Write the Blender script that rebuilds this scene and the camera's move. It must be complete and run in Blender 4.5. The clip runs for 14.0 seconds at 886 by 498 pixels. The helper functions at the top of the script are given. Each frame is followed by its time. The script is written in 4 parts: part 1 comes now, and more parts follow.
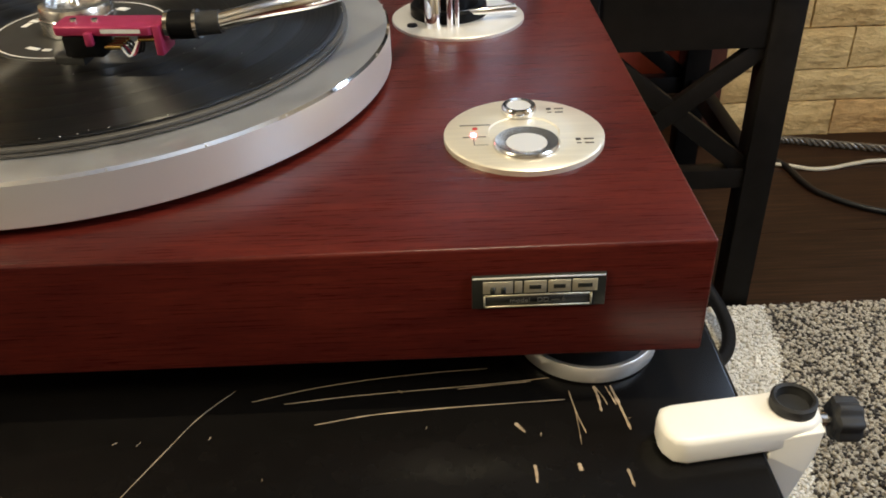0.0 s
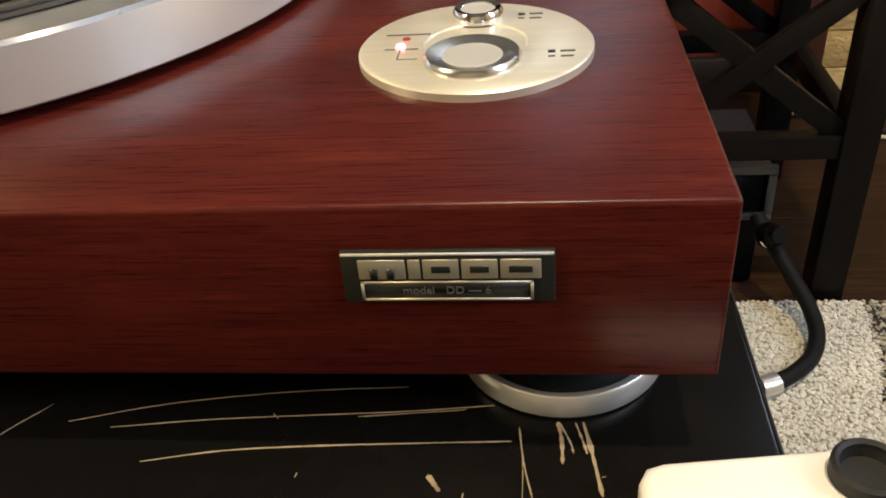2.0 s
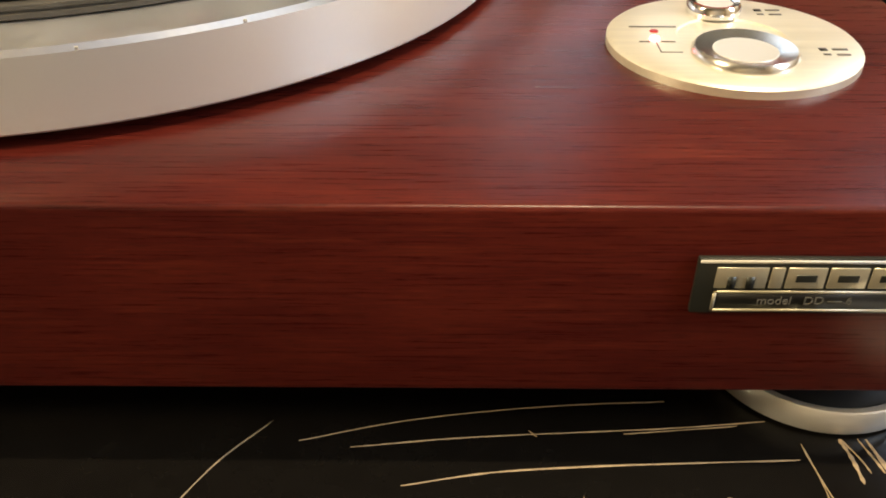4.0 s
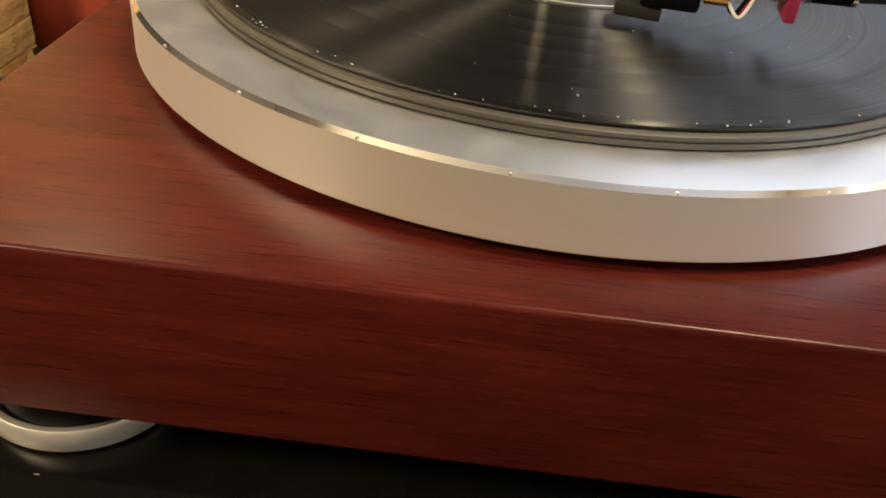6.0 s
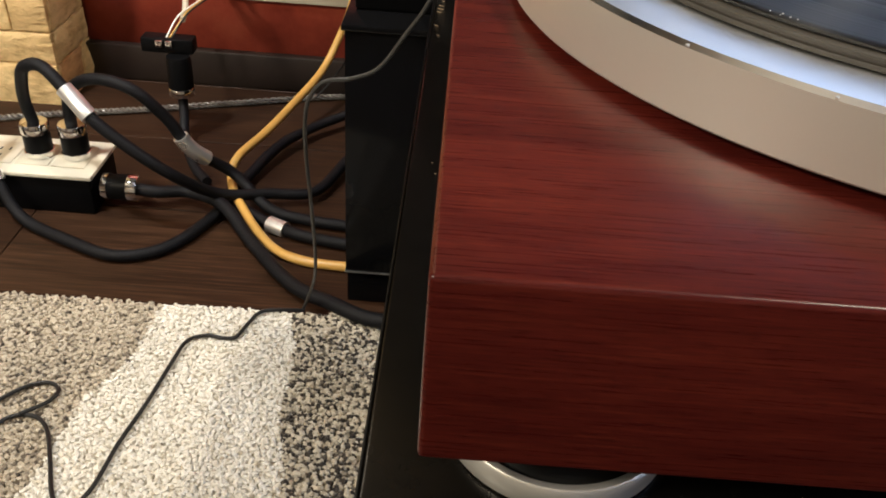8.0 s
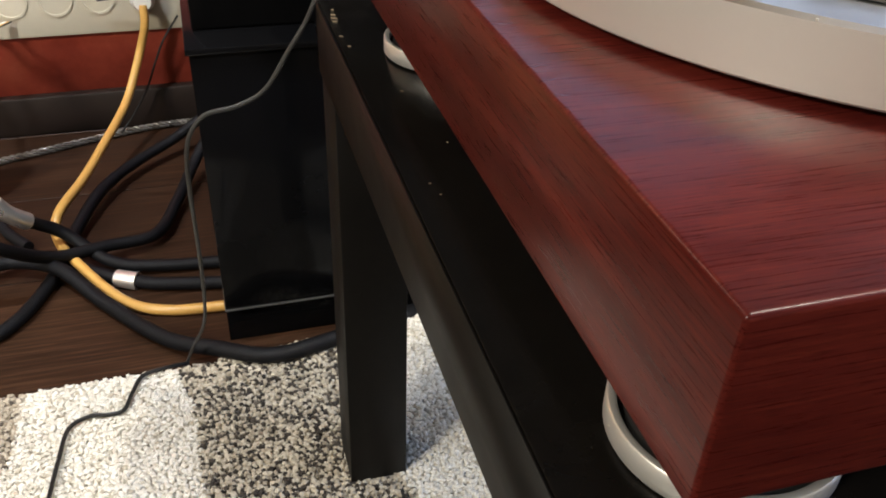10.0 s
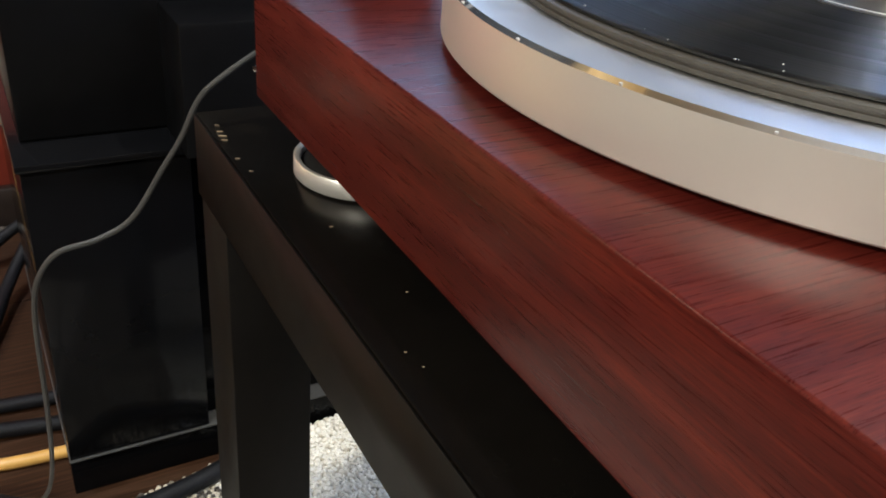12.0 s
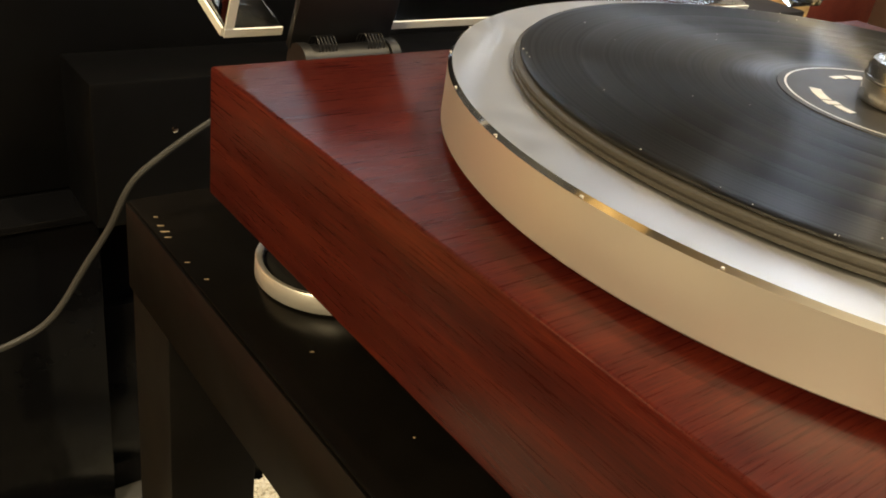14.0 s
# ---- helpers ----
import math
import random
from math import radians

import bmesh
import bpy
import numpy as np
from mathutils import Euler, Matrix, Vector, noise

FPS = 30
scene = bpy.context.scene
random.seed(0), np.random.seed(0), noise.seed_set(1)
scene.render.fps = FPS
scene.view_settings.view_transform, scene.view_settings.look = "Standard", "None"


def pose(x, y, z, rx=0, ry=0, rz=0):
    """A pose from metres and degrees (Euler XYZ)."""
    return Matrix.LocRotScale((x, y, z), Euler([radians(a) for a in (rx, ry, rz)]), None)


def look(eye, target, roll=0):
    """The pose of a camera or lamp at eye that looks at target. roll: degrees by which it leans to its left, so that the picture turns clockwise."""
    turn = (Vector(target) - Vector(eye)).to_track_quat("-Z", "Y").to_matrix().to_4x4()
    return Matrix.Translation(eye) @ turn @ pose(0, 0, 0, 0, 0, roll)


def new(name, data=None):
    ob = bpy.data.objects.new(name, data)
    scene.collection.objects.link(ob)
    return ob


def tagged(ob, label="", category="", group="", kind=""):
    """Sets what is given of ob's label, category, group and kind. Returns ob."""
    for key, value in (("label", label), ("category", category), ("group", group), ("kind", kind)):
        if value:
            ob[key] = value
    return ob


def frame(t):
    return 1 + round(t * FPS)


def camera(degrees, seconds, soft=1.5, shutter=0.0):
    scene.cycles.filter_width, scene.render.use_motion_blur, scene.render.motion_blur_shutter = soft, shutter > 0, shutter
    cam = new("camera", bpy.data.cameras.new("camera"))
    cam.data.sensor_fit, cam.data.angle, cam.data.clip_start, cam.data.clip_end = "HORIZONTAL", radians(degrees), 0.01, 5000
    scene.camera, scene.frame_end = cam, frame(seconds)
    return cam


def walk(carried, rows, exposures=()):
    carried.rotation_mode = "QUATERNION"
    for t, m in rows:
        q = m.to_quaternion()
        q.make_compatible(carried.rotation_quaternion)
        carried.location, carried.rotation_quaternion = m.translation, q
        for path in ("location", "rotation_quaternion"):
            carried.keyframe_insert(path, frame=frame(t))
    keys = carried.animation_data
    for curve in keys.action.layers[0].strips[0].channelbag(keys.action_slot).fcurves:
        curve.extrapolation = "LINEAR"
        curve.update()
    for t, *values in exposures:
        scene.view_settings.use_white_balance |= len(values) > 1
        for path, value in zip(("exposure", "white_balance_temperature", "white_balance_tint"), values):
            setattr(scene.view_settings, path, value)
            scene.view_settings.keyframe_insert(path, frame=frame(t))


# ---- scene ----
# Camera: seconds, place, yaw, pitch (down: minus), roll
cam = camera(54.7, 14.0, soft=1.8)
ROWS = [
    (0.0, 0.3988, -0.2887, 0.7154, -0.300, -33.619, -2.027),
    (0.5, 0.4248, -0.2503, 0.6891, 3.658, -34.500, -3.379),
    (1.0, 0.4432, -0.2221, 0.6672, 6.596, -34.943, -4.126),
    (1.5, 0.4519, -0.1969, 0.6399, 7.638, -34.567, -4.813),
    (2.0, 0.4625, -0.1804, 0.6346, 7.443, -34.547, -4.892),
    (2.2, 0.4640, -0.1757, 0.6264, 7.086, -34.455, -4.559),
    (4.3, 0.3270, -0.1678, 0.6272, -0.759, -34.596, 1.079),
    (4.5, 0.3112, -0.1736, 0.6343, -0.823, -34.199, 2.118),
    (5.0, 0.2617, -0.1749, 0.6342, 0.260, -34.078, 3.747),
    (5.5, 0.2156, -0.1704, 0.6396, 1.987, -33.421, 3.937),
    (6.1, 0.1559, -0.1714, 0.6541, 1.876, -33.556, 6.114),
    (6.5, 0.1086, -0.1711, 0.6627, 2.581, -33.311, 6.429),
    (7.0, 0.0705, -0.1589, 0.6457, 3.221, -34.858, 4.935),
    (7.5, 0.0375, -0.1500, 0.6257, 2.737, -35.079, 3.257),
    (8.0, 0.0028, -0.1468, 0.6332, 0.038, -35.086, 4.322),
    (8.2, -0.0111, -0.1476, 0.6383, -1.528, -35.303, 4.949),
    (8.5, -0.0268, -0.1353, 0.6322, -5.763, -35.798, 5.598),
    (8.7, -0.0388, -0.1285, 0.6324, -8.740, -35.601, 5.660),
    (10.8, -0.1060, -0.0763, 0.6066, -21.057, -32.690, 2.974),
    (11.0, -0.1092, -0.0656, 0.6019, -23.978, -30.995, 5.194),
    (11.5, -0.1334, -0.0478, 0.6118, -29.211, -28.950, 7.967),
    (12.0, -0.1237, -0.0103, 0.6178, -31.093, -29.629, 5.338),
    (12.5, -0.1314, 0.0241, 0.6346, -36.807, -30.573, 7.118),
    (13.0, -0.1517, 0.0395, 0.6435, -42.374, -30.055, 9.914),
    (13.5, -0.1548, 0.0573, 0.6376, -41.430, -29.414, 9.920),
    (14.0, -0.1402, 0.0629, 0.6384, -40.745, -28.474, 8.891),
]
walk(cam, [(t, pose(x, y, z, 0, 0, yaw) @ pose(0, 0, 0, 90 + pitch) @ pose(0, 0, 0, 0, 0, roll)) for t, x, y, z, yaw, pitch, roll in ROWS],
     exposures=[(0.0, 0.0, 6000, 8), (2.2, 0.0, 6500, 9), (5.0, 0.6, 7000, 9), (5.8, 0.45, 6900, 10), (7.0, -0.05, 5900, 12), (8.5, -0.05, 5500, 13), (10.8, 0.25, 5000, 13), (11.5, 0.28, 4950, 13), (12.5, 0.12, 5350, 8), (14.0, -0.02, 7100, 7)])

# World: a dull evening sky outside the window
world = bpy.data.worlds.new("sky")
world.use_nodes = True
scene.world = world
sky = world.node_tree.nodes.new("ShaderNodeTexSky")
sky.sky_type, sky.sun_disc, sky.sun_elevation, sky.sun_rotation = "NISHITA", False, radians(12), radians(100)
world.node_tree.links.new(sky.outputs[0], world.node_tree.nodes["Background"].inputs[0])
world.node_tree.nodes["Background"].inputs[1].default_value = 0.10


def area_lamp(name, eye, target, sx, sy, watts, colour, spread=180):
    data = bpy.data.lights.new(name, "AREA")
    data.shape, data.size, data.size_y, data.energy, data.color = "RECTANGLE", sx, sy, watts, colour
    data.spread = radians(spread)
    ob = new(name, data)
    ob.matrix_world = look(eye, target)
    return ob


WARM, SOFT, COOL = (1.0, 0.81, 0.52), (1.0, 0.92, 0.78), (0.66, 0.78, 1.0)
area_lamp("chandelier", (0.80, -0.10, 2.45), (0.80, -0.10, 0), 0.07, 0.07, 30, WARM)
# Unseen fill lamp, added to brighten the left pier, floor and rug
area_lamp("pier_fill", (-0.85, 0.15, 2.50), (-0.62, 1.05, 0.10), 0.20, 0.20, 5, SOFT, 48)
area_lamp("wall_spot", (-0.98, 0.96, 1.90), (-0.40, 0.60, 0.3), 0.12, 0.12, 3.2, WARM)
# Added warm fill from the left for the plinth's front and left faces
area_lamp("left_fill", (-2.05, -1.05, 2.00), (-0.3, -0.2, 0.3), 0.40, 0.40, 62, WARM)
area_lamp("cool_lamp", (2.15, -0.45, 1.45), (0.0, 0.1, 1.5), 0.50, 1.1, 23, COOL)
# Added lamps in the back wall, placed where the cool reflections point
area_lamp("cool_lamp", (0.58, 1.17, 1.215), (0.58, 0.0, 1.215), 0.36, 0.57, 1.0, COOL)
area_lamp("cool_lamp", (1.84, 1.17, 1.50), (1.84, 0.0, 1.50), 0.14, 0.80, 10, COOL)


# ---- materials ----
def nodes_of(name):
    m = bpy.data.materials.new(name)
    m.use_nodes = True
    t = m.node_tree
    return m, t, t.nodes["Principled BSDF"]


def add(t, kind, **values):
    n = t.nodes.new("ShaderNode" + kind)
    for k, v in values.items():
        if k in n.inputs:
            n.inputs[k].default_value = v
    return n


def coords(t, scale, space="Object"):
    c, m = add(t, "TexCoord"), add(t, "Mapping")
    m.inputs["Scale"].default_value = scale
    t.links.new(c.outputs[space], m.inputs["Vector"])
    return m.outputs["Vector"]


def noise_of(t, scale, size, detail=4.0, rough=0.55):
    n = add(t, "TexNoise", Scale=size, Detail=detail, Roughness=rough)
    t.links.new(coords(t, scale), n.inputs["Vector"])
    return n.outputs["Fac"]


def ramp_of(t, fac, stops):
    r = add(t, "ValToRGB")
    e = r.color_ramp.elements
    while len(e) < len(stops):
        e.new(0.5)
    for el, (p, c) in zip(e, stops):
        el.position, el.color = p, (*c, 1)
    t.links.new(fac, r.inputs["Fac"])
    return r.outputs["Color"]


def blend(t, a, b, fac, kind="MIX"):
    m = add(t, "Mix")
    m.data_type, m.blend_type = "RGBA", kind
    for s, v in ((6, a), (7, b), (0, fac)):
        if isinstance(v, (int, float)):
            m.inputs[s].default_value = v
        elif isinstance(v, tuple):
            m.inputs[s].default_value = (*v, 1)
        else:
            t.links.new(v, m.inputs[s])
    return m.outputs[2]


def bump(t, b, fac, strength, depth):
    n = add(t, "Bump", Strength=strength, Distance=depth)
    t.links.new(fac, n.inputs["Height"])
    t.links.new(n.outputs["Normal"], b.inputs["Normal"])


def plain(name, colour, rough=0.5, metal=0.0, vary=0.15, size=60.0, coat=0.0, relief=0.0):
    """A surface of one colour with fine mottling in colour and gloss."""
    m, t, b = nodes_of(name)
    fine, broad = noise_of(t, (1, 1, 1), size), noise_of(t, (1, 1, 1), size / 9, 3)
    low, high = tuple(c * (1 - vary) for c in colour), tuple(min(1, c * (1 + vary)) for c in colour)
    c1 = ramp_of(t, fine, [(0.3, low), (0.7, high)])
    c2 = ramp_of(t, broad, [(0.3, low), (0.7, high)])
    t.links.new(blend(t, c1, c2, 0.5), b.inputs["Base Color"])
    r = ramp_of(t, broad, [(0.3, (rough * 0.88,) * 3), (0.7, (min(1, rough * 1.12),) * 3)])
    t.links.new(r, b.inputs["Roughness"])
    b.inputs["Metallic"].default_value, b.inputs["Coat Weight"].default_value = metal, coat
    if relief:
        bump(t, b, fine, 0.6, relief)
    return m


def mahogany(name, axis, ribbon):
    """Stained veneer, its grain along one axis; ribbon says how strongly it is striped."""
    m, t, b = nodes_of(name)

    def s(along, across):
        v = [across] * 3
        v[axis] = along
        return tuple(v)
    fibre = noise_of(t, s(30, 1000), 1.0, 4, 0.7)
    pores = noise_of(t, s(120, 1500), 1.0, 3, 0.65)
    stripes = noise_of(t, s(2.6, 120), 1.0, 3, 0.5)
    bands = noise_of(t, s(9, 90), 1.0, 4, 0.6)
    cloud = noise_of(t, s(7, 18), 1.0, 3, 0.5)
    c1 = ramp_of(t, fibre, [(0.34, (0.046, 0.0050, 0.0046)), (0.5, (0.074, 0.0093, 0.0068)), (0.66, (0.124, 0.0195, 0.0102))])
    c2 = ramp_of(t, bands, [(0.3, (0.042, 0.0048, 0.0046)), (0.5, (0.070, 0.0090, 0.0066)), (0.7, (0.112, 0.0168, 0.0096))])
    col = blend(t, c1, c2, 0.42)
    shade = ramp_of(t, stripes, [(0.34, (0.50, 0.42, 0.46)), (0.5, (0.95, 0.95, 0.95)), (0.64, (1.45, 1.60, 1.35))])
    col = blend(t, col, shade, ribbon, "MULTIPLY")
    dark = ramp_of(t, pores, [(0.36, (0.26, 0.22, 0.25)), (0.46, (0.90, 0.90, 0.90)), (0.62, (1.12, 1.12, 1.12))])
    col = blend(t, col, dark, 0.38, "MULTIPLY")
    tone = ramp_of(t, cloud, [(0.32, (0.74, 0.72, 0.72)), (0.68, (1.16, 1.18, 1.08))])
    col = blend(t, col, tone, 1.0, "MULTIPLY")
    t.links.new(col, b.inputs["Base Color"])
    t.links.new(ramp_of(t, fibre, [(0.3, (0.25,) * 3), (0.7, (0.34,) * 3)]), b.inputs["Roughness"])
    b.inputs["Specular IOR Level"].default_value = 0.25
    bump(t, b, pores, 0.10, 0.0002)
    return m


def speckle(name, stops):
    """Twisted pile: every tuft takes its own colour."""
    m, t, b = nodes_of(name)
    g = add(t, "NewGeometry")
    col = ramp_of(t, g.outputs["Random Per Island"], stops)
    t.links.new(blend(t, col, ramp_of(t, noise_of(t, (1, 1, 1), 9, 3), [(0.3, (0.85,) * 3), (0.7, (1.1,) * 3)]), 1.0, "MULTIPLY"), b.inputs["Base Color"])
    b.inputs["Roughness"].default_value = 0.95
    b.inputs["Sheen Weight"].default_value = 0.2
    return m


def oak_dark():
    m, t, b = nodes_of("dark_laminate")
    grain = noise_of(t, (9, 240, 240), 1.0, 5, 0.65)
    wave = noise_of(t, (2.5, 30, 30), 1.0, 3)
    info = add(t, "ObjectInfo")
    c1 = ramp_of(t, grain, [(0.32, (0.006, 0.0028, 0.0014)), (0.5, (0.028, 0.0135, 0.0066)), (0.70, (0.072, 0.036, 0.018))])
    c2 = ramp_of(t, wave, [(0.3, (0.014, 0.0066, 0.0034)), (0.7, (0.046, 0.0220, 0.0108))])
    tone = ramp_of(t, info.outputs["Random"], [(0.0, (0.82,) * 3), (1.0, (1.15,) * 3)])
    t.links.new(blend(t, blend(t, c1, c2, 0.35), tone, 1.0, "MULTIPLY"), b.inputs["Base Color"])
    t.links.new(ramp_of(t, grain, [(0.3, (0.42,) * 3), (0.7, (0.55,) * 3)]), b.inputs["Roughness"])
    b.inputs["Specular IOR Level"].default_value = 0.14
    bump(t, b, grain, 0.25, 0.0006)
    return m


def stone_mat():
    m, t, b = nodes_of("split_stone")
    info = add(t, "ObjectInfo")
    n1, n2 = noise_of(t, (1, 1, 2.2), 28, 6, 0.65), noise_of(t, (1, 1, 1.5), 7, 3)
    tint = ramp_of(t, info.outputs["Random"], [(0.0, (0.70, 0.50, 0.22)), (0.35, (0.80, 0.62, 0.31)), (0.8, (0.77, 0.55, 0.24)), (1.0, (0.62, 0.36, 0.15))])
    shade = ramp_of(t, n1, [(0.28, (0.50, 0.42, 0.32)), (0.55, (1, 1, 1)), (0.8, (1.08, 1.06, 1.0))])
    veins = ramp_of(t, n2, [(0.35, (0.88, 0.78, 0.66)), (0.6, (1.05, 1.03, 1.0))])
    t.links.new(blend(t, blend(t, tint, shade, 0.8, "MULTIPLY"), veins, 0.8, "MULTIPLY"), b.inputs["Base Color"])
    b.inputs["Roughness"].default_value = 0.85
    bump(t, b, n1, 0.9, 0.011)
    return m


def red_plaster():
    m, t, b = nodes_of("red_plaster")
    n1, n2 = noise_of(t, (1, 1, 1), 16, 5, 0.6), noise_of(t, (1, 1, 1), 90, 4)
    t.links.new(blend(t, ramp_of(t, n1, [(0.3, (0.27, 0.036, 0.017)), (0.5, (0.40, 0.064, 0.031)), (0.72, (0.50, 0.11, 0.055))]),
                      ramp_of(t, n2, [(0.3, (0.31, 0.044, 0.024)), (0.7, (0.44, 0.078, 0.04))]), 0.35), b.inputs["Base Color"])
    b.inputs["Roughness"].default_value = 0.6
    bump(t, b, n1, 0.2, 0.004)
    return m


def vinyl_mat():
    """Black vinyl: its fine grooves spread the gloss to and from the middle and draw every light into a streak."""
    m, t, b = nodes_of("vinyl")
    flat = coords(t, (1, 1, 0))
    ln, way = add(t, "VectorMath"), add(t, "VectorMath")
    ln.operation, way.operation = "LENGTH", "NORMALIZE"
    t.links.new(flat, ln.inputs[0])
    t.links.new(flat, way.inputs[0])
    t.links.new(way.outputs["Vector"], b.inputs["Tangent"])
    b.inputs["Anisotropic"].default_value = 1.0
    groove = add(t, "TexNoise", Scale=620.0, Detail=3.0, Roughness=0.7)
    groove.noise_dimensions = "1D"
    t.links.new(ln.outputs["Value"], groove.inputs["W"])
    t.links.new(ramp_of(t, groove.outputs["Fac"], [(0.3, (0.0015,) * 3), (0.7, (0.004, 0.0038, 0.0035))]), b.inputs["Base Color"])
    t.links.new(ramp_of(t, groove.outputs["Fac"], [(0.3, (0.31,) * 3), (0.7, (0.41,) * 3)]), b.inputs["Roughness"])
    b.inputs["Specular IOR Level"].default_value = 0.48
    return m


def brushed(name, colour, rough, scale):
    m, t, b = nodes_of(name)
    n = noise_of(t, scale, 1.0, 4, 0.6)
    big = noise_of(t, (1, 1, 1), 25, 3)
    lo, hi = tuple(c * 0.9 for c in colour), tuple(min(1, c * 1.06) for c in colour)
    t.links.new(blend(t, ramp_of(t, n, [(0.3, lo), (0.7, hi)]), ramp_of(t, big, [(0.3, lo), (0.7, hi)]), 0.3), b.inputs["Base Color"])
    t.links.new(ramp_of(t, n, [(0.3, (rough * 0.85,) * 3), (0.7, (rough * 1.15,) * 3)]), b.inputs["Roughness"])
    b.inputs["Metallic"].default_value = 1.0
    bump(t, b, n, 0.04, 0.0002)
    return m


def glass_mat(name, colour, rough=0.02):
    m, t, b = nodes_of(name)
    b.inputs["Base Color"].default_value = (*colour, 1)
    b.inputs["Transmission Weight"].default_value, b.inputs["Roughness"].default_value, b.inputs["IOR"].default_value = 1.0, rough, 1.49
    return m


def glow(name, colour, strength):
    m, t, b = nodes_of(name)
    b.inputs["Base Color"].default_value = (*colour, 1)
    b.inputs["Emission Color"].default_value, b.inputs["Emission Strength"].default_value = (*colour, 1), strength
    return m


def braid():
    m, t, b = nodes_of("black_braid")
    n = noise_of(t, (1, 1, 1), 700, 3)
    t.links.new(ramp_of(t, n, [(0.35, (0.002, 0.002, 0.0025)), (0.65, (0.008, 0.008, 0.010))]), b.inputs["Base Color"])
    b.inputs["Roughness"].default_value, b.inputs["Specular IOR Level"].default_value = 0.6, 0.2
    bump(t, b, n, 0.6, 0.0008)
    return m


WOOD_X, WOOD_Y = mahogany("mahogany_long", 0, 0.15), mahogany("mahogany_deep", 1, 0.55)
ALU = plain("satin_aluminium", (0.87, 0.85, 0.80), 0.42, 0.68, 0.008, 900)
# Same aluminium, tinted cooler and darker for the bluish light on the platter top
ALU_COOL_LIT = plain("satin_aluminium_cool_lit", (0.78, 0.79, 0.81), 0.38, 0.93, 0.015, 700)
for link in list(ALU.node_tree.nodes["Principled BSDF"].inputs["Roughness"].links):
    ALU.node_tree.links.remove(link)
ALU.node_tree.nodes["Principled BSDF"].inputs["Roughness"].default_value = 0.42
CHROME = plain("chrome", (0.86, 0.86, 0.86), 0.07, 1.0, 0.02)
SLEEVE = plain("satin_steel", (0.80, 0.79, 0.77), 0.3, 0.8, 0.03, 300)
STEEL = brushed("turned_steel", (0.78, 0.77, 0.74), 0.22, (40, 40, 900))
PANEL = brushed("brushed_champagne", (0.84, 0.79, 0.66), 0.40, (14, 500, 500))
PANEL.node_tree.nodes["Principled BSDF"].inputs["Metallic"].default_value = 0.6
LACQUER = plain("black_brown_lacquer", (0.0055, 0.0048, 0.0042), 0.22, 0, 0.25, 90)
LACQUER.node_tree.nodes["Principled BSDF"].inputs["Specular IOR Level"].default_value = 0.15
EDGE_BLACK = plain("black_foil", (0.0062, 0.0056, 0.0048), 0.5, 0, 0.3, 120)
EDGE_BLACK.node_tree.nodes["Principled BSDF"].inputs["Specular IOR Level"].default_value = 0.18
FIBRE = plain("bare_fibreboard", (0.36, 0.27, 0.17), 0.9, 0, 0.35, 400)
RUBBER = plain("black_rubber", (0.010, 0.010, 0.010), 0.6, 0, 0.2, 200)
MAT = plain("grey_rubber_mat", (0.055, 0.050, 0.042), 0.5, 0, 0.15, 200)
GLOSS = plain("gloss_black", (0.004, 0.004, 0.0045), 0.14, 0, 0.2, 30)
GLOSS.node_tree.nodes["Principled BSDF"].inputs["Specular IOR Level"].default_value = 0.13
MATT = plain("matt_black", (0.0036, 0.0036, 0.004), 0.42, 0, 0.25, 80)
MATT.node_tree.nodes["Principled BSDF"].inputs["Specular IOR Level"].default_value = 0.10
HINGE = plain("dark_grey_plastic", (0.009, 0.009, 0.010), 0.42, 0, 0.2, 120)
BOX_GREY = plain("grey_painted_metal", (0.10, 0.10, 0.097), 0.4, 0.3, 0.12, 120)
STOOL = plain("black_stained_wood", (0.008, 0.0068, 0.006), 0.45, 0, 0.35, 70)
STOOL.node_tree.nodes["Principled BSDF"].inputs["Specular IOR Level"].default_value = 0.10
VINYL = vinyl_mat()
PAPER = plain("black_label_paper", (0.018, 0.017, 0.015), 0.5, 0, 0.2, 150)
SILVER_INK = plain("silver_ink", (0.66, 0.65, 0.61), 0.5, 0, 0.15, 300)
GREY_INK = plain("grey_ink", (0.12, 0.115, 0.10), 0.5, 0, 0.2, 300)
DARK_INK = plain("dark_ink", (0.10, 0.09, 0.075), 0.6, 0, 0.2, 300)
PINK = plain("magenta_anodised", (0.34, 0.030, 0.090), 0.35, 0.3, 0.12, 80)
GOLD = plain("gold_pin", (0.80, 0.55, 0.20), 0.25, 1.0, 0.1)
WHITE = plain("white_plastic", (0.86, 0.84, 0.78), 0.32, 0, 0.03, 40)
CREAM = plain("cream_plastic", (0.60, 0.55, 0.42), 0.35, 0, 0.05, 50)
STRIP_TOP = plain("pale_strip_panel", (0.70, 0.66, 0.52), 0.35, 0, 0.06, 60)
BRAID = braid()
CORD = plain("grey_cord", (0.035, 0.034, 0.032), 0.5, 0, 0.2, 200)
BLACK_CORD = plain("black_cable", (0.010, 0.010, 0.010), 0.45, 0, 0.2, 200)
YELLOW = plain("amber_cable", (0.62, 0.36, 0.08), 0.35, 0, 0.08, 80)
TWIST = plain("twisted_silver_cord", (0.20, 0.185, 0.165), 0.4, 0.5, 0.3, 300)
PLATE = plain("nameplate_grey", (0.035, 0.037, 0.032), 0.35, 0.4, 0.12, 150)
PLATE_BLACK = plain("nameplate_black", (0.006, 0.006, 0.006), 0.4, 0, 0.1, 150)
LETTER = plain("pale_gold_letter", (0.62, 0.57, 0.42), 0.35, 0.6, 0.06, 200)
ACRYLIC = glass_mat("clear_acrylic", (0.96, 0.97, 0.97))
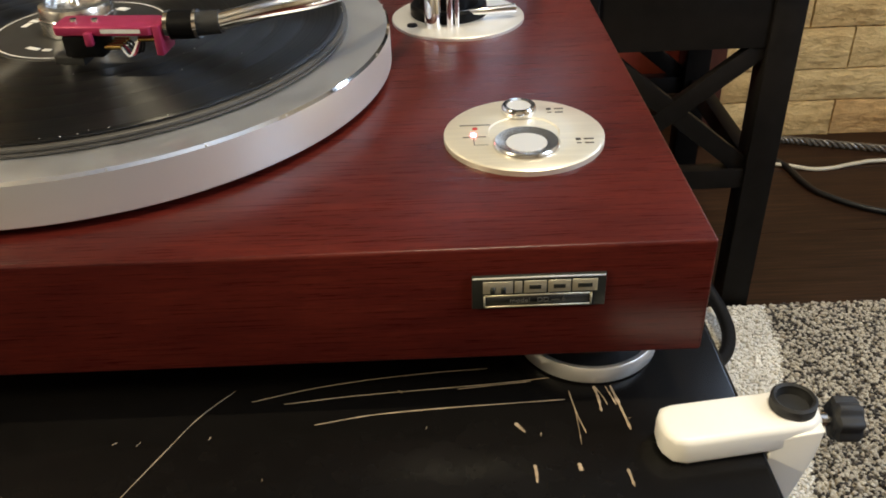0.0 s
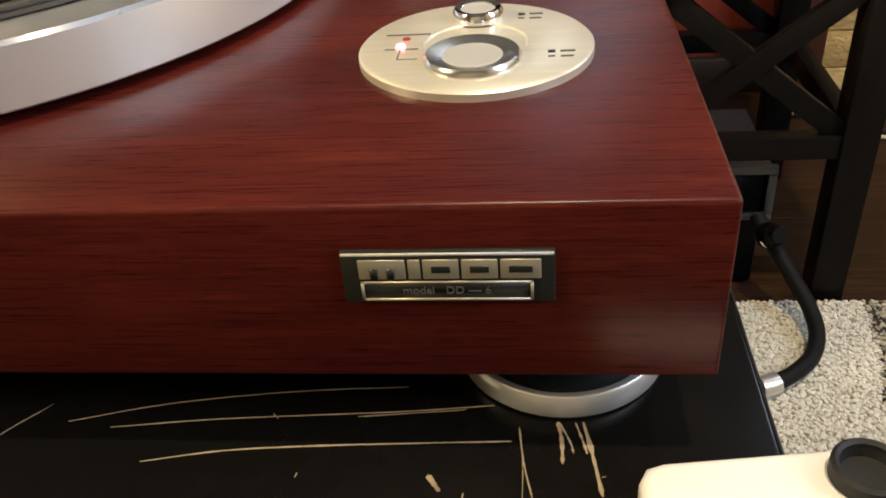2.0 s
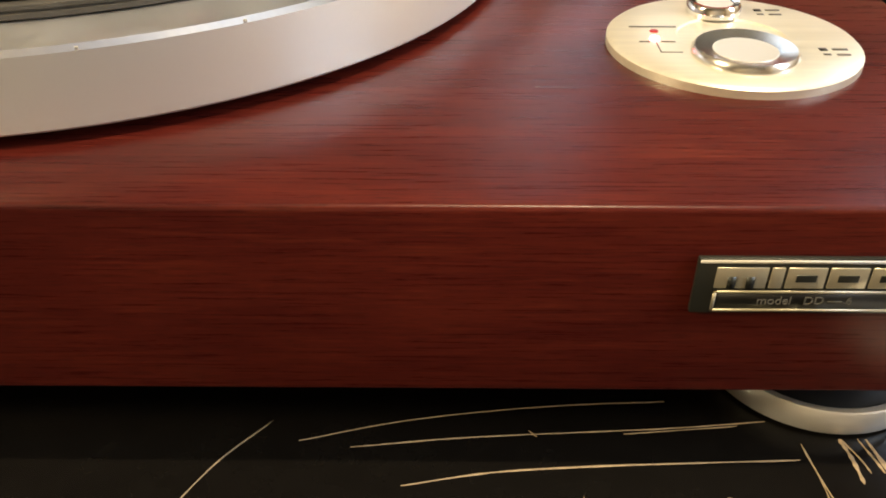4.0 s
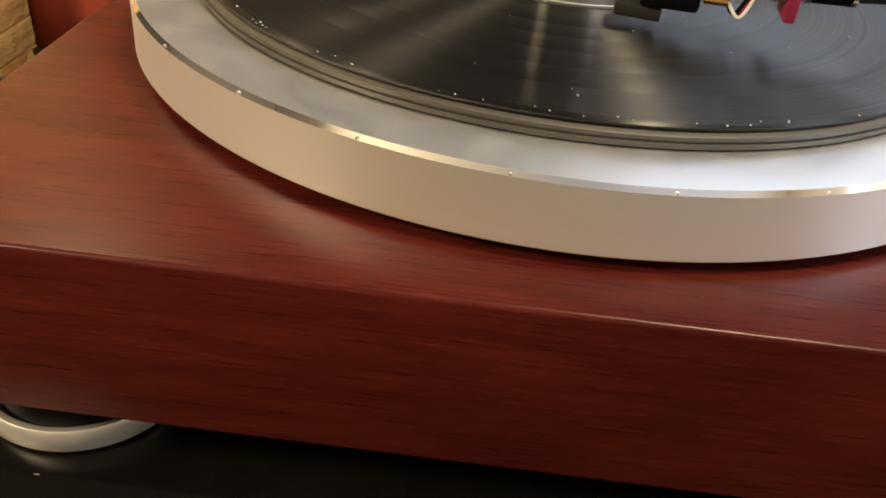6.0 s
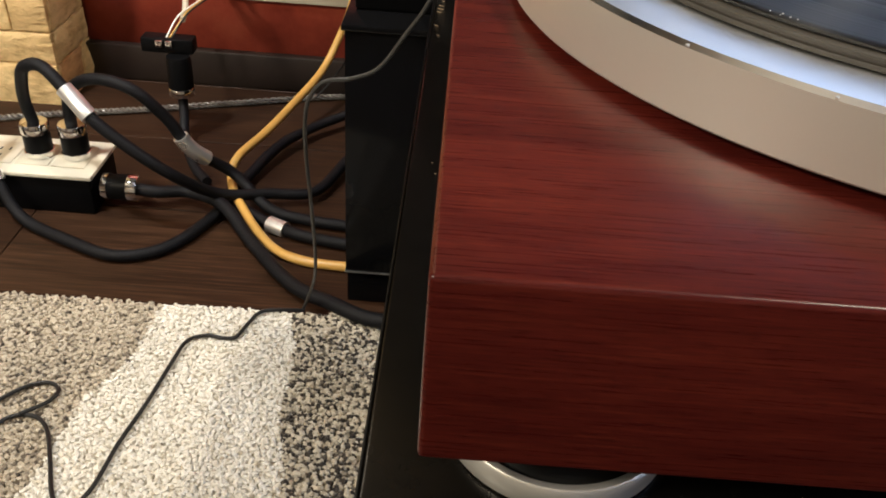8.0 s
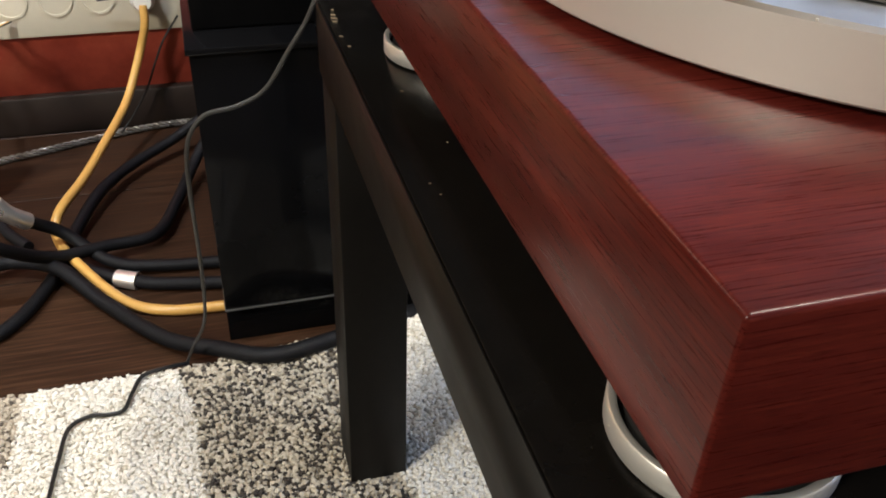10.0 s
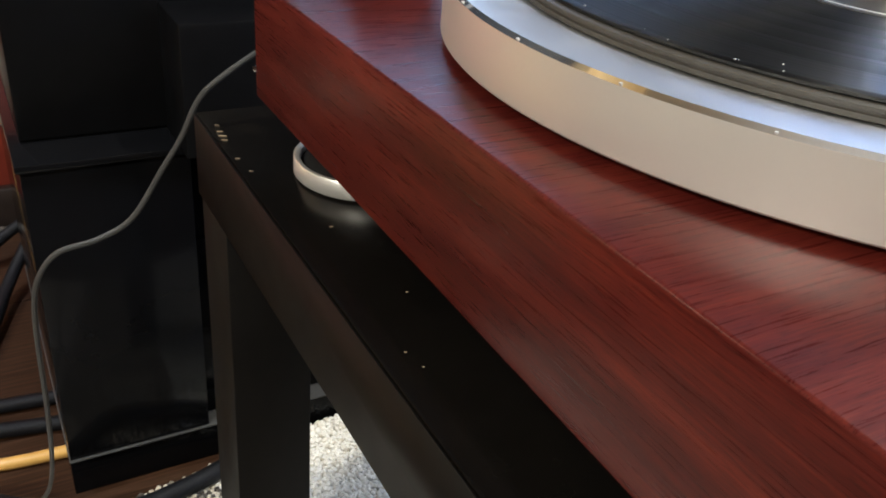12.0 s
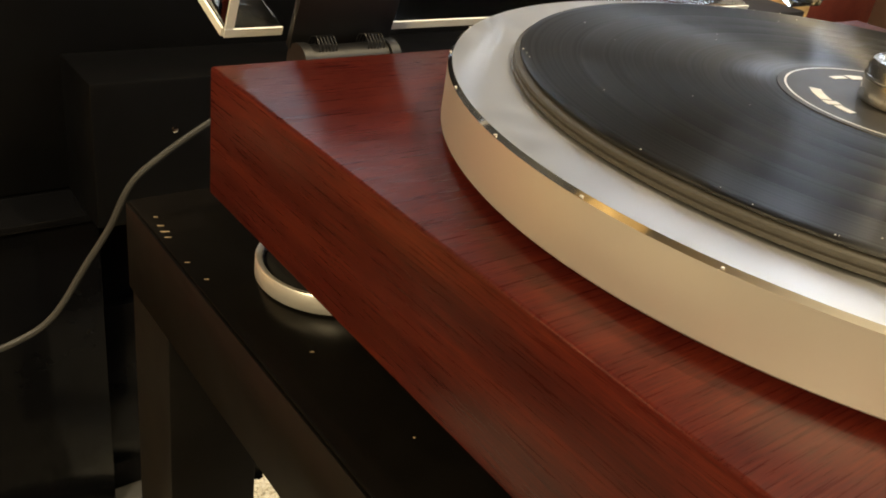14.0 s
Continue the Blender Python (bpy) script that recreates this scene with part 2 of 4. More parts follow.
EDGE_LIGHT = plain("acrylic_edge_light", (0.80, 0.80, 0.76), 0.45, 0, 0.05, 200)
GLASS = glass_mat("window_glass", (0.98, 0.99, 1.0))
LED_ON, LED_OFF = glow("lit_led", (1.0, 0.16, 0.20), 9.0), plain("red_led", (0.35, 0.02, 0.02), 0.3)
STONE, RED, LAMINATE = stone_mat(), red_plaster(), oak_dark()
GROUT = plain("sand_mortar", (0.34, 0.25, 0.15), 0.95, 0, 0.25, 120, 0, 0.002)
BASE = plain("dark_baseboard", (0.016, 0.010, 0.007), 0.45, 0, 0.3, 60)
PLASTER = plain("cream_plaster", (0.78, 0.70, 0.56), 0.9, 0, 0.06, 25)
GREY_PLASTER = plain("grey_plaster", (0.11, 0.108, 0.10), 0.9, 0, 0.08, 25)
CEIL = plain("white_ceiling", (0.80, 0.78, 0.74), 0.9, 0, 0.03, 25)
BARK = plain("dark_red_wood", (0.060, 0.016, 0.009), 0.6, 0, 0.45, 40)
LIGHT_PILE = speckle("ivory_pile", [(0.0, (0.50, 0.45, 0.35)), (0.12, (0.70, 0.66, 0.57)), (0.5, (0.80, 0.77, 0.69)), (1.0, (0.86, 0.84, 0.78))])
DARK_PILE = speckle("grey_pile", [(0.0, (0.018, 0.014, 0.011)), (0.32, (0.060, 0.048, 0.036)), (0.42, (0.42, 0.37, 0.28)), (1.0, (0.62, 0.57, 0.46))])
BEIGE_PILE = speckle("beige_pile", [(0.0, (0.05, 0.040, 0.030)), (0.10, (0.17, 0.14, 0.105)), (0.22, (0.40, 0.345, 0.26)), (0.6, (0.50, 0.44, 0.34)), (1.0, (0.60, 0.54, 0.43))])
RUG_BACK = plain("rug_backing", (0.42, 0.38, 0.30), 0.95, 0, 0.3, 200)


# ---- shapes ----
def obj(name, bm, material, parent=None, label="", smooth=40):
    me = bpy.data.meshes.new(name)
    if smooth:
        for f in bm.faces:
            f.smooth = True
        for e in bm.edges:
            if len(e.link_faces) == 2 and e.calc_face_angle() > radians(smooth):
                e.smooth = False
    bm.to_mesh(me)
    bm.free()
    for m in material if isinstance(material, (list, tuple)) else [material]:
        me.materials.append(m)
    ob = new(name, me)
    if parent:
        ob.parent = parent
    if label:
        ob["label"] = label
    return ob


def part(name, bm, material, parent, label=""):
    return obj(name, bm, material, parent, label)


def thing(name, label, category, group=""):
    return tagged(new(name), label, category, group)


def structure(ob, label, category=""):
    return tagged(ob, label, category, kind="structure")


def box(x0, x1, y0, y1, z0, z1, bevel=0.0, seg=2, into=None):
    bm = into or bmesh.new()
    vs = [bm.verts.new((x, y, z)) for x in (x0, x1) for y in (y0, y1) for z in (z0, z1)]
    fs = [bm.faces.new([vs[i] for i in q]) for q in ((0, 1, 3, 2), (4, 6, 7, 5), (0, 4, 5, 1), (2, 3, 7, 6), (0, 2, 6, 4), (1, 5, 7, 3))]
    if bevel:
        es = list({e for f in fs for e in f.edges})
        bmesh.ops.bevel(bm, geom=es, offset=bevel, segments=seg, profile=0.5, affect="EDGES", clamp_overlap=True)
    return bm


def lathe(profile, n=48, centre=(0, 0, 0), close=True, into=None):
    """Turns a profile of (radius, height) round a vertical axis."""
    bm = into or bmesh.new()
    rings = []
    for r, z in profile:
        if r < 1e-6:
            rings.append([bm.verts.new((centre[0], centre[1], centre[2] + z))])
        else:
            rings.append([bm.verts.new((centre[0] + r * math.cos(2 * math.pi * i / n), centre[1] + r * math.sin(2 * math.pi * i / n), centre[2] + z)) for i in range(n)])
    for a, b in zip(rings, rings[1:]):
        for i in range(n):
            j = (i + 1) % n
            if len(a) == 1 and len(b) == 1:
                continue
            if len(a) == 1:
                bm.faces.new((a[0], b[j], b[i]))
            elif len(b) == 1:
                bm.faces.new((a[i], a[j], b[0]))
            else:
                bm.faces.new((a[i], a[j], b[j], b[i]))
    bmesh.ops.recalc_face_normals(bm, faces=bm.faces)
    return bm


def spline(pts, steps=8):
    p = [Vector(q) for q in pts]
    p = [p[0] * 2 - p[1]] + p + [p[-1] * 2 - p[-2]]
    out = []
    for i in range(1, len(p) - 2):
        a, b, c, d = p[i - 1:i + 3]
        for k in range(steps):
            t = k / steps
            out.append(0.5 * (2 * b + (c - a) * t + (2 * a - 5 * b + 4 * c - d) * t * t + (3 * b - a - 3 * c + d) * t ** 3))
    return out + [p[-2]]


def tube(pts, radius, n=10, steps=8, curved=True, into=None, start=0.0, end=1.0):
    bm = into or bmesh.new()
    line = spline(pts, steps) if curved else [Vector(q) for q in pts]
    if start > 0 or end < 1:
        line = line[int(start * (len(line) - 1)):int(end * (len(line) - 1)) + 1]
    rings, side = [], None
    for i, p in enumerate(line):
        d = (line[min(i + 1, len(line) - 1)] - line[max(i - 1, 0)]).normalized()
        if side is None:
            side = d.cross(Vector((0, 0, 1)) if abs(d.z) < 0.9 else Vector((1, 0, 0))).normalized()
        side = (side - d * side.dot(d)).normalized()
        up = d.cross(side)
        r = radius(i / (len(line) - 1)) if callable(radius) else radius
        rings.append([bm.verts.new(p + side * r * math.cos(2 * math.pi * k / n) + up * r * math.sin(2 * math.pi * k / n)) for k in range(n)])
    for a, b in zip(rings, rings[1:]):
        for k in range(n):
            bm.faces.new((a[k], a[(k + 1) % n], b[(k + 1) % n], b[k]))
    bm.faces.new(rings[0][::-1])
    bm.faces.new(rings[-1])
    bmesh.ops.recalc_face_normals(bm, faces=bm.faces)
    return bm


def prism(outline, z0, z1, bevel=0.0, seg=3):
    bm = bmesh.new()
    f = bm.faces.new([bm.verts.new((x, y, z0)) for x, y in outline])
    if f.normal.z > 0:
        f.normal_flip()
    top = bmesh.ops.extrude_face_region(bm, geom=[f])["geom"]
    bmesh.ops.translate(bm, vec=(0, 0, z1 - z0), verts=[v for v in top if isinstance(v, bmesh.types.BMVert)])
    bmesh.ops.recalc_face_normals(bm, faces=bm.faces)
    if bevel:
        es = [e for e in bm.edges if abs(e.verts[0].co.z - e.verts[1].co.z) < 1e-6]
        bmesh.ops.bevel(bm, geom=es, offset=bevel, segments=seg, profile=0.5, affect="EDGES", clamp_overlap=True)
    return bm


def moved(bm, m):
    bmesh.ops.transform(bm, matrix=m, verts=bm.verts)
    return bm


def lettering(name, text, size, m, material, parent, label=""):
    cu = bpy.data.curves.new(name, "FONT")
    cu.body, cu.size, cu.extrude, cu.align_x, cu.align_y = text, size, 0.00012, "CENTER", "CENTER"
    tmp = new(name, cu)
    me = bpy.data.meshes.new_from_object(tmp.evaluated_get(bpy.context.evaluated_depsgraph_get()))
    bpy.data.objects.remove(tmp)
    me.materials.append(material)
    me.transform(m)
    ob = new(name, me)
    ob.parent = parent
    if label:
        ob["label"] = label
    return ob


# ---- the room ----
X0, X1, Y0, Y1, ZC = -2.3, 2.2, -2.9, 1.2, 2.6
floor = structure(obj("floor", box(X0, X1, Y0, Y1 + 0.1, -0.12, -0.004), GROUT), "dark brown wood laminate floor", "floor")
structure(obj("ceiling", box(X0, X1, Y0, Y1 + 0.1, ZC, ZC + 0.1), CEIL), "plain white ceiling", "ceiling")
structure(obj("wall_back", box(X0 - 0.1, X1 + 0.1, Y1, Y1 + 0.1, -0.12, 0.70), RED), "mottled dark red plaster wall", "wall")
# Upper wall is out of view; its dark grey keeps platter and record reflections neutral
bm = box(X0 - 0.1, 0.36, Y1, Y1 + 0.1, 0.70, ZC + 0.1)
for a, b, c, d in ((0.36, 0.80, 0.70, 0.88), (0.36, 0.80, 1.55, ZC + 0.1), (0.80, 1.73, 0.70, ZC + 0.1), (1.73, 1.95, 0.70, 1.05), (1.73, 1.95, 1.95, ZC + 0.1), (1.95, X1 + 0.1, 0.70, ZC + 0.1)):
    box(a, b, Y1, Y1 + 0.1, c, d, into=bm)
structure(obj("wall_back_upper", bm, GREY_PLASTER), "unseen grey plaster wall with two unseen windows", "wall")
structure(obj("wall_left", box(X0 - 0.1, X0, Y0, Y1, -0.12, ZC + 0.1), PLASTER), "plain cream plaster wall", "wall")
structure(obj("wall_front", box(X0 - 0.1, X1 + 0.1, Y0 - 0.1, Y0, -0.12, ZC + 0.1), PLASTER), "plain cream plaster wall", "wall")
bm = box(X1, X1 + 0.1, Y0, -0.75, -0.12, ZC + 0.1)
box(X1, X1 + 0.1, -0.15, Y1, -0.12, ZC + 0.1, into=bm)
box(X1, X1 + 0.1, -0.75, -0.15, -0.12, 0.85, into=bm)
box(X1, X1 + 0.1, -0.75, -0.15, 2.05, ZC + 0.1, into=bm)
structure(obj("wall_right", bm, PLASTER), "plain cream plaster wall with a window", "wall")
window = structure(new("window_1"), "unseen white framed window", "window")
for a, b, c, d in ((-0.75, -0.71, 0.85, 2.05), (-0.19, -0.15, 0.85, 2.05), (-0.71, -0.19, 0.85, 0.91), (-0.71, -0.19, 1.99, 2.05)):
    part("window_frame", box(X1 + 0.02, X1 + 0.08, a, b, c, d, 0.004), WHITE, window)
pane = part("pane", box(X1 + 0.045, X1 + 0.05, -0.71, -0.19, 0.91, 1.99), GLASS, window)
pane.visible_shadow = False
# Unseen openings, set around the two added back-wall lamps
for name, xa, xb, za, zb in (("unseen_window_2", 0.36, 0.80, 0.88, 1.55), ("unseen_window_3", 1.73, 1.95, 1.05, 1.95)):
    window = structure(new(name), "unseen white framed window", "window")
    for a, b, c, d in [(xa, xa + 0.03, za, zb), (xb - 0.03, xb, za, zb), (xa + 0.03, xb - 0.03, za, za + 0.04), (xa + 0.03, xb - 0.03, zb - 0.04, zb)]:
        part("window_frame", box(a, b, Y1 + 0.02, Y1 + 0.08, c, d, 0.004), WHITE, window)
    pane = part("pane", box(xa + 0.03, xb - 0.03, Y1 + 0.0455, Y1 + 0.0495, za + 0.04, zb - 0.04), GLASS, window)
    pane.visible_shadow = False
bb = structure(obj("baseboard", box(-0.62, 0.85, Y1 - 0.018, Y1, 0, 0.062, 0.004), BASE), "dark brown wooden baseboard", "baseboard")

# ---- turntable table ----
TX0, TX1, TY0, TY1, TZ = -0.016, 0.534, -0.10, 0.451, 0.435
table = thing("side_table", "scratched black square side table standing on the rug", "table")
part("tabletop", box(TX0, TX1, TY0, TY1, TZ - 0.05, TZ, 0.0012), LACQUER, table, "scratched black lacquered top")
for lx in (TX0 + 0.0005, TX1 - 0.0505):
    for ly in (TY0 + 0.0005, TY1 - 0.0505):
        part("leg", box(lx, lx + 0.05, ly, ly + 0.05, 0.012, TZ - 0.05, 0.0012), EDGE_BLACK, table)
part("edge_band", box(TX0 - 0.0012, TX0 - 0.0001, TY0 + 0.001, TY1 - 0.001, TZ - 0.0495, TZ - 0.001), EDGE_BLACK, table)
part("edge_band", box(TX1 + 0.0001, TX1 + 0.0012, TY0 + 0.001, TY1 - 0.001, TZ - 0.0495, TZ - 0.001), EDGE_BLACK, table)


def scratch(pts, width):
    """A scratch down to the bare board: a ragged thin ridge of torn fibre."""
    line = spline([(x, y, 0) for x, y in pts], 6)
    bm = bmesh.new()
    prev = None
    for i, p in enumerate(line):
        d = line[min(i + 1, len(line) - 1)] - line[max(i - 1, 0)]
        s = Vector((-d.y, d.x, 0)).normalized() * width * 0.38 * random.uniform(0.45, 1.15) * (0.35 if i in (0, len(line) - 1) else 1)
        row = [bm.verts.new((p + s).to_tuple()[:2] + (TZ + 0.00005,)), bm.verts.new((p.x, p.y, TZ + 0.0003)), bm.verts.new((p - s).to_tuple()[:2] + (TZ + 0.00005,))]
        if prev:
            bm.faces.new((prev[0], row[0], row[1], prev[1]))
            bm.faces.new((prev[1], row[1], row[2], prev[2]))
        prev = row
    bmesh.ops.recalc_face_normals(bm, faces=bm.faces)
    part("scratch", bm, FIBRE, table, "pale torn scratch")


scratch([(0.308, 0.0091), (0.335, 0.0165), (0.360, 0.0210), (0.390, 0.0245), (0.420, 0.0262)], 0.0006)
scratch([(0.3235, 0.0067), (0.355, 0.0105), (0.390, 0.0130), (0.420, 0.0150), (0.449, 0.0180)], 0.0007)
scratch([(0.339, -0.0075), (0.365, -0.0025), (0.395, 0.0000), (0.425, 0.0015), (0.4547, 0.0028)], 0.0010)
scratch([(0.299, 0.0172), (0.285, 0.0000), (0.273, -0.0230), (0.262, -0.0450), (0.255, -0.0600)], 0.0007)
scratch([(0.469, 0.011), (0.470, 0.004), (0.4700, -0.006)], 0.0020)
scratch([(0.4695, 0.011), (0.4725, 0.003), (0.4735, -0.002)], 0.0009)
scratch([(0.477, 0.011), (0.4790, -0.002), (0.481, -0.018)], 0.0022)
scratch([(0.4745, 0.011), (0.4765, 0.003), (0.4775, -0.002)], 0.0012)
scratch([(0.457, 0.009), (0.4585, -0.006), (0.461, -0.019)], 0.0009)
scratch([(0.4580, 0.000), (0.4582, -0.012), (0.4578, -0.026)], 0.0006)
scratch([(0.430, -0.011), (0.432, -0.014), (0.434, -0.017)], 0.0026)
scratch([(0.436, -0.036), (0.4363, -0.041), (0.436, -0.046)], 0.0022)
scratch([(0.455, -0.036), (0.4552, -0.038), (0.4555, -0.0405)], 0.0026)
scratch([(0.475, -0.040), (0.4755, -0.045), (0.476, -0.050)], 0.0018)
scratch([(0.405, 0.0125), (0.420, 0.0140), (0.440, 0.0160)], 0.0005)
for _ in range(26):
    x, y = random.uniform(0.0, 0.50), random.uniform(-0.07, 0.012)
    a = random.uniform(0, 3.1)
    ln = random.uniform(0.0006, 0.0018)
    scratch([(x, y), (x + ln * math.cos(a), y + ln * math.sin(a)), (x + 2 * ln * math.cos(a), y + 2 * ln * math.sin(a))], random.uniform(0.0004, 0.0009))
for x, y, ln in ((-0.0133, 0.4139, 0.004), (-0.0125, 0.4200, 0.003), (-0.0137, 0.3831, 0.0022), (-0.0116, 0.3665, 0.002), (-0.0135, 0.4080, 0.003), (-0.011, 0.4290, 0.002), (0.004, 0.30, 0.0015), (-0.006, 0.205, 0.001), (-0.004, 0.195, 0.001), (0.012, 0.24, 0.001)):
    scratch([(x, y), (x + ln * 0.5, y - ln * 0.2), (x + ln, y - ln * 0.4)], 0.0011)

# ---- turntable ----
W, D, ZB, ZT = 0.5129, 0.389, 0.4646, 0.5228
PX, PY, PR = 0.1977, 0.1981, 0.177
deck = thing("turntable", "dark mahogany veneered turntable with a satin aluminium platter", "turntable")
bm = box(0, W, 0, D, ZB, ZT, 0.0016, 3)
for f in bm.faces:
    f.normal_update()
    f.material_index = 1 if abs(f.normal.x) > 0.75 else 0
plinth = part("plinth", bm, [WOOD_X, WOOD_Y], deck, "dark red mahogany veneered plinth")
for fx, fy in ((0.0415, 0.0445), (0.471, 0.0465), (0.0415, 0.347), (0.471, 0.347)):
    foot = part("foot", lathe([(0, 0.0086), (0.0235, 0.0086), (0.0235, 0.0296), (0, 0.0296)], 40, (fx, fy, TZ)), RUBBER, deck, "black damped foot")
    part("ring", lathe([(0.0318, 0.0010), (0.0345, 0.0010), (0.0350, 0.0016), (0.0350, 0.0094), (0.0345, 0.0100), (0.0328, 0.0100), (0.0318, 0.0092), (0.0318, 0.0010)], 64, (fx, fy, TZ)), ALU, foot, "satin aluminium ring")
    part("pad", lathe([(0, 0), (0.0310, 0), (0.0315, 0.0004), (0.0315, 0.0060), (0.026, 0.0085), (0, 0.0085)], 40, (fx, fy, TZ)), RUBBER, foot)
PZ0, PZ1 = 0.5264, 0.5472
platter = part("platter", lathe([(0.03, 0), (PR - 0.0008, 0), (PR, 0.0008), (PR, PZ1 - PZ0)], 160, (PX, PY, PZ0)), ALU, deck, "satin aluminium platter")
part("polished_edge", lathe([(PR, 0), (PR - 0.0014, 0.0014)], 160, (PX, PY, PZ1)), CHROME, platter, "polished thin edge")
part("platter_top", lathe([(PR - 0.0014, 0.0014), (0.158, 0.0013), (0.1535, 0.0004), (0.03, 0.0002), (0, 0.0002)], 160, (PX, PY, PZ1)), ALU_COOL_LIT, platter)
part("hub", lathe([(0.029, 0), (0.029, 0.0052), (0, 0.0052)], 32, (PX, PY, ZT - 0.001)), MATT, platter)
for k in range(26):
    a = 2 * math.pi * k / 26
    part("strobe_notch", moved(box(-0.0004, 0.0004, -0.0007, 0.0007, -0.0002, 0.00025), pose(PX + (PR - 0.0006) * math.cos(a), PY + (PR - 0.0006) * math.sin(a), PZ1 + 0.0006, 0, 0, math.degrees(a) + 90)), ALU, platter)
part("platter_mat", lathe([(0, 0.0008), (0.1522, 0.0008), (0.1527, 0.0012), (0.1527, 0.0026), (0.1519, 0.0029), (0.1519, 0.0033), (0.1526, 0.0036), (0.1526, 0.0047), (0.152, 0.0052), (0, 0.0052)], 160, (PX, PY, PZ1)), MAT, deck, "grey brown rubber mat")

# control disc
CX, CY, CR = 0.4432, 0.0985, 0.0400
disc = part("control_panel", lathe([(0, 0), (CR, 0), (CR, 0.0026), (CR - 0.0012, 0.0036), (0.0178, 0.0036), (0.0172, 0.0030), (0, 0.0030)], 96, (CX, CY, ZT)), PANEL, deck, "round brushed champagne control panel")
KX, KY, KZ = 0.443, 0.0835, ZT + 0.003
part("speed_knob", lathe([(0.0162, 0), (0.0162, 0.0022), (0.0152, 0.0034), (0.0112, 0.0026), (0.0098, 0.0022)], 64, (KX, KY, KZ)), STEEL, disc, "polished bevelled push ring")
part("knob_cap", lathe([(0.0099, 0.0016), (0.0099, 0.0024), (0, 0.0024)], 48, (KX, KY, KZ)), ALU, disc)
part("button", lathe([(0.0092, 0), (0.0092, 0.0028), (0.0084, 0.0040), (0.0064, 0.0037), (0.0060, 0.0032)], 48, (0.443, 0.1225, ZT + 0.0036)), CHROME, disc, "raised chrome button")
part("button_cap", lathe([(0.0061, 0.0028), (0.0061, 0.0034), (0, 0.0034)], 40, (0.443, 0.1225, ZT + 0.0036)), ALU, disc)
part("indicator", lathe([(0.0017, 0), (0.0015, 0.0009), (0, 0.0013)], 20, (0.4178, 0.0963, ZT + 0.0036)), LED_ON, disc, "lit red indicator lamp")
part("indicator", lathe([(0.0015, 0), (0.0012, 0.0004), (0, 0.0006)], 20, (0.4190, 0.1035, ZT + 0.0036)), LED_OFF, disc, "unlit red indicator lamp")


def mark(x0, x1, y0, y1, ink=DARK_INK):
    part("printed_bar", box(x0, x1, y0, y1, ZT + 0.0036, ZT + 0.00375), ink, disc)


mark(0.4115, 0.4270, 0.1070, 0.1080)
mark(0.4125, 0.4160, 0.0938, 0.0946), mark(0.4195, 0.4240, 0.0938, 0.0946)
mark(0.4176, 0.4180, 0.0855, 0.0935), mark(0.4176, 0.4245, 0.0852, 0.0856)
for dx, dy in ((0.0145, 0.0395), (0.0245, 0.0035)):
    x, y = KX + dx, KY + dy
    mark(x, x + 0.0024, y, y + 0.0022, PLATE_BLACK), mark(x, x + 0.0022, y - 0.0036, y - 0.0024)
    mark(x + 0.004, x + 0.0088, y + 0.0004, y + 0.0018), mark(x + 0.004, x + 0.0082, y - 0.0038, y - 0.0026)

# name plate
NX0, NX1, NZ0, NZ1 = 0.4117, 0.4677, 0.4932, 0.5097
plate = part("name_plate", box(NX0, NX1, -0.0016, 0, NZ0, NZ1, 0.0004), PLATE, deck, "dark grey metal name plate with pale gold lettering shapes")
part("plate_rim", box(NX0 + 0.0004, NX1 - 0.0004, -0.0019, -0.0015, NZ1 - 0.0012, NZ1 - 0.0004), SILVER_INK, plate)
lx, lz0, lz1, fy = NX0 + 0.0046, NZ0 + 0.0080, NZ1 - 0.0024, -0.0016
for wd, hole in ((0.0125, 0), (0.0032, 0), (0.0094, 1), (0.0094, 1), (0.0105, 1)):
    part("logo_shape", box(lx, lx + wd, fy - 0.0005, fy, lz0, lz1, 0.0004), LETTER, plate)
    if hole:
        part("logo_inset", box(lx + 0.0022, lx + wd - 0.0022, fy - 0.0007, fy - 0.0004, lz0 + 0.0020, lz1 - 0.0020, 0.0003), PLATE, plate)
    elif wd > 0.01:
        for s in (0, 1):
            part("logo_inset", box(lx + 0.0030 + s * 0.0045, lx + 0.0050 + s * 0.0045, fy - 0.0007, fy - 0.0004, lz0, lz1 - 0.0026), PLATE, plate)
    lx += wd + 0.0007
fx0, fx1, fz0, fz1 = NX0 + 0.0048, NX1 - 0.0056, NZ0 + 0.0010, NZ0 + 0.0073
part("model_field", box(fx0, fx1, fy - 0.0003, fy, fz0, fz1), PLATE_BLACK, plate)
for q in ((fx0, fx1, fz0, fz0 + 0.0007), (fx0, fx1, fz1 - 0.0007, fz1), (fx0, fx0 + 0.0008, fz0, fz1), (fx1 - 0.0008, fx1, fz0, fz1)):
    part("field_border", box(q[0], q[1], fy - 0.0006, fy - 0.0002, q[2], q[3]), LETTER, plate)
lettering("model_text", "model   DD — 6", 0.0034, pose(0.5 * (fx0 + fx1), fy - 0.0004, 0.5 * (fz0 + fz1), 90), GREY_INK, plate)

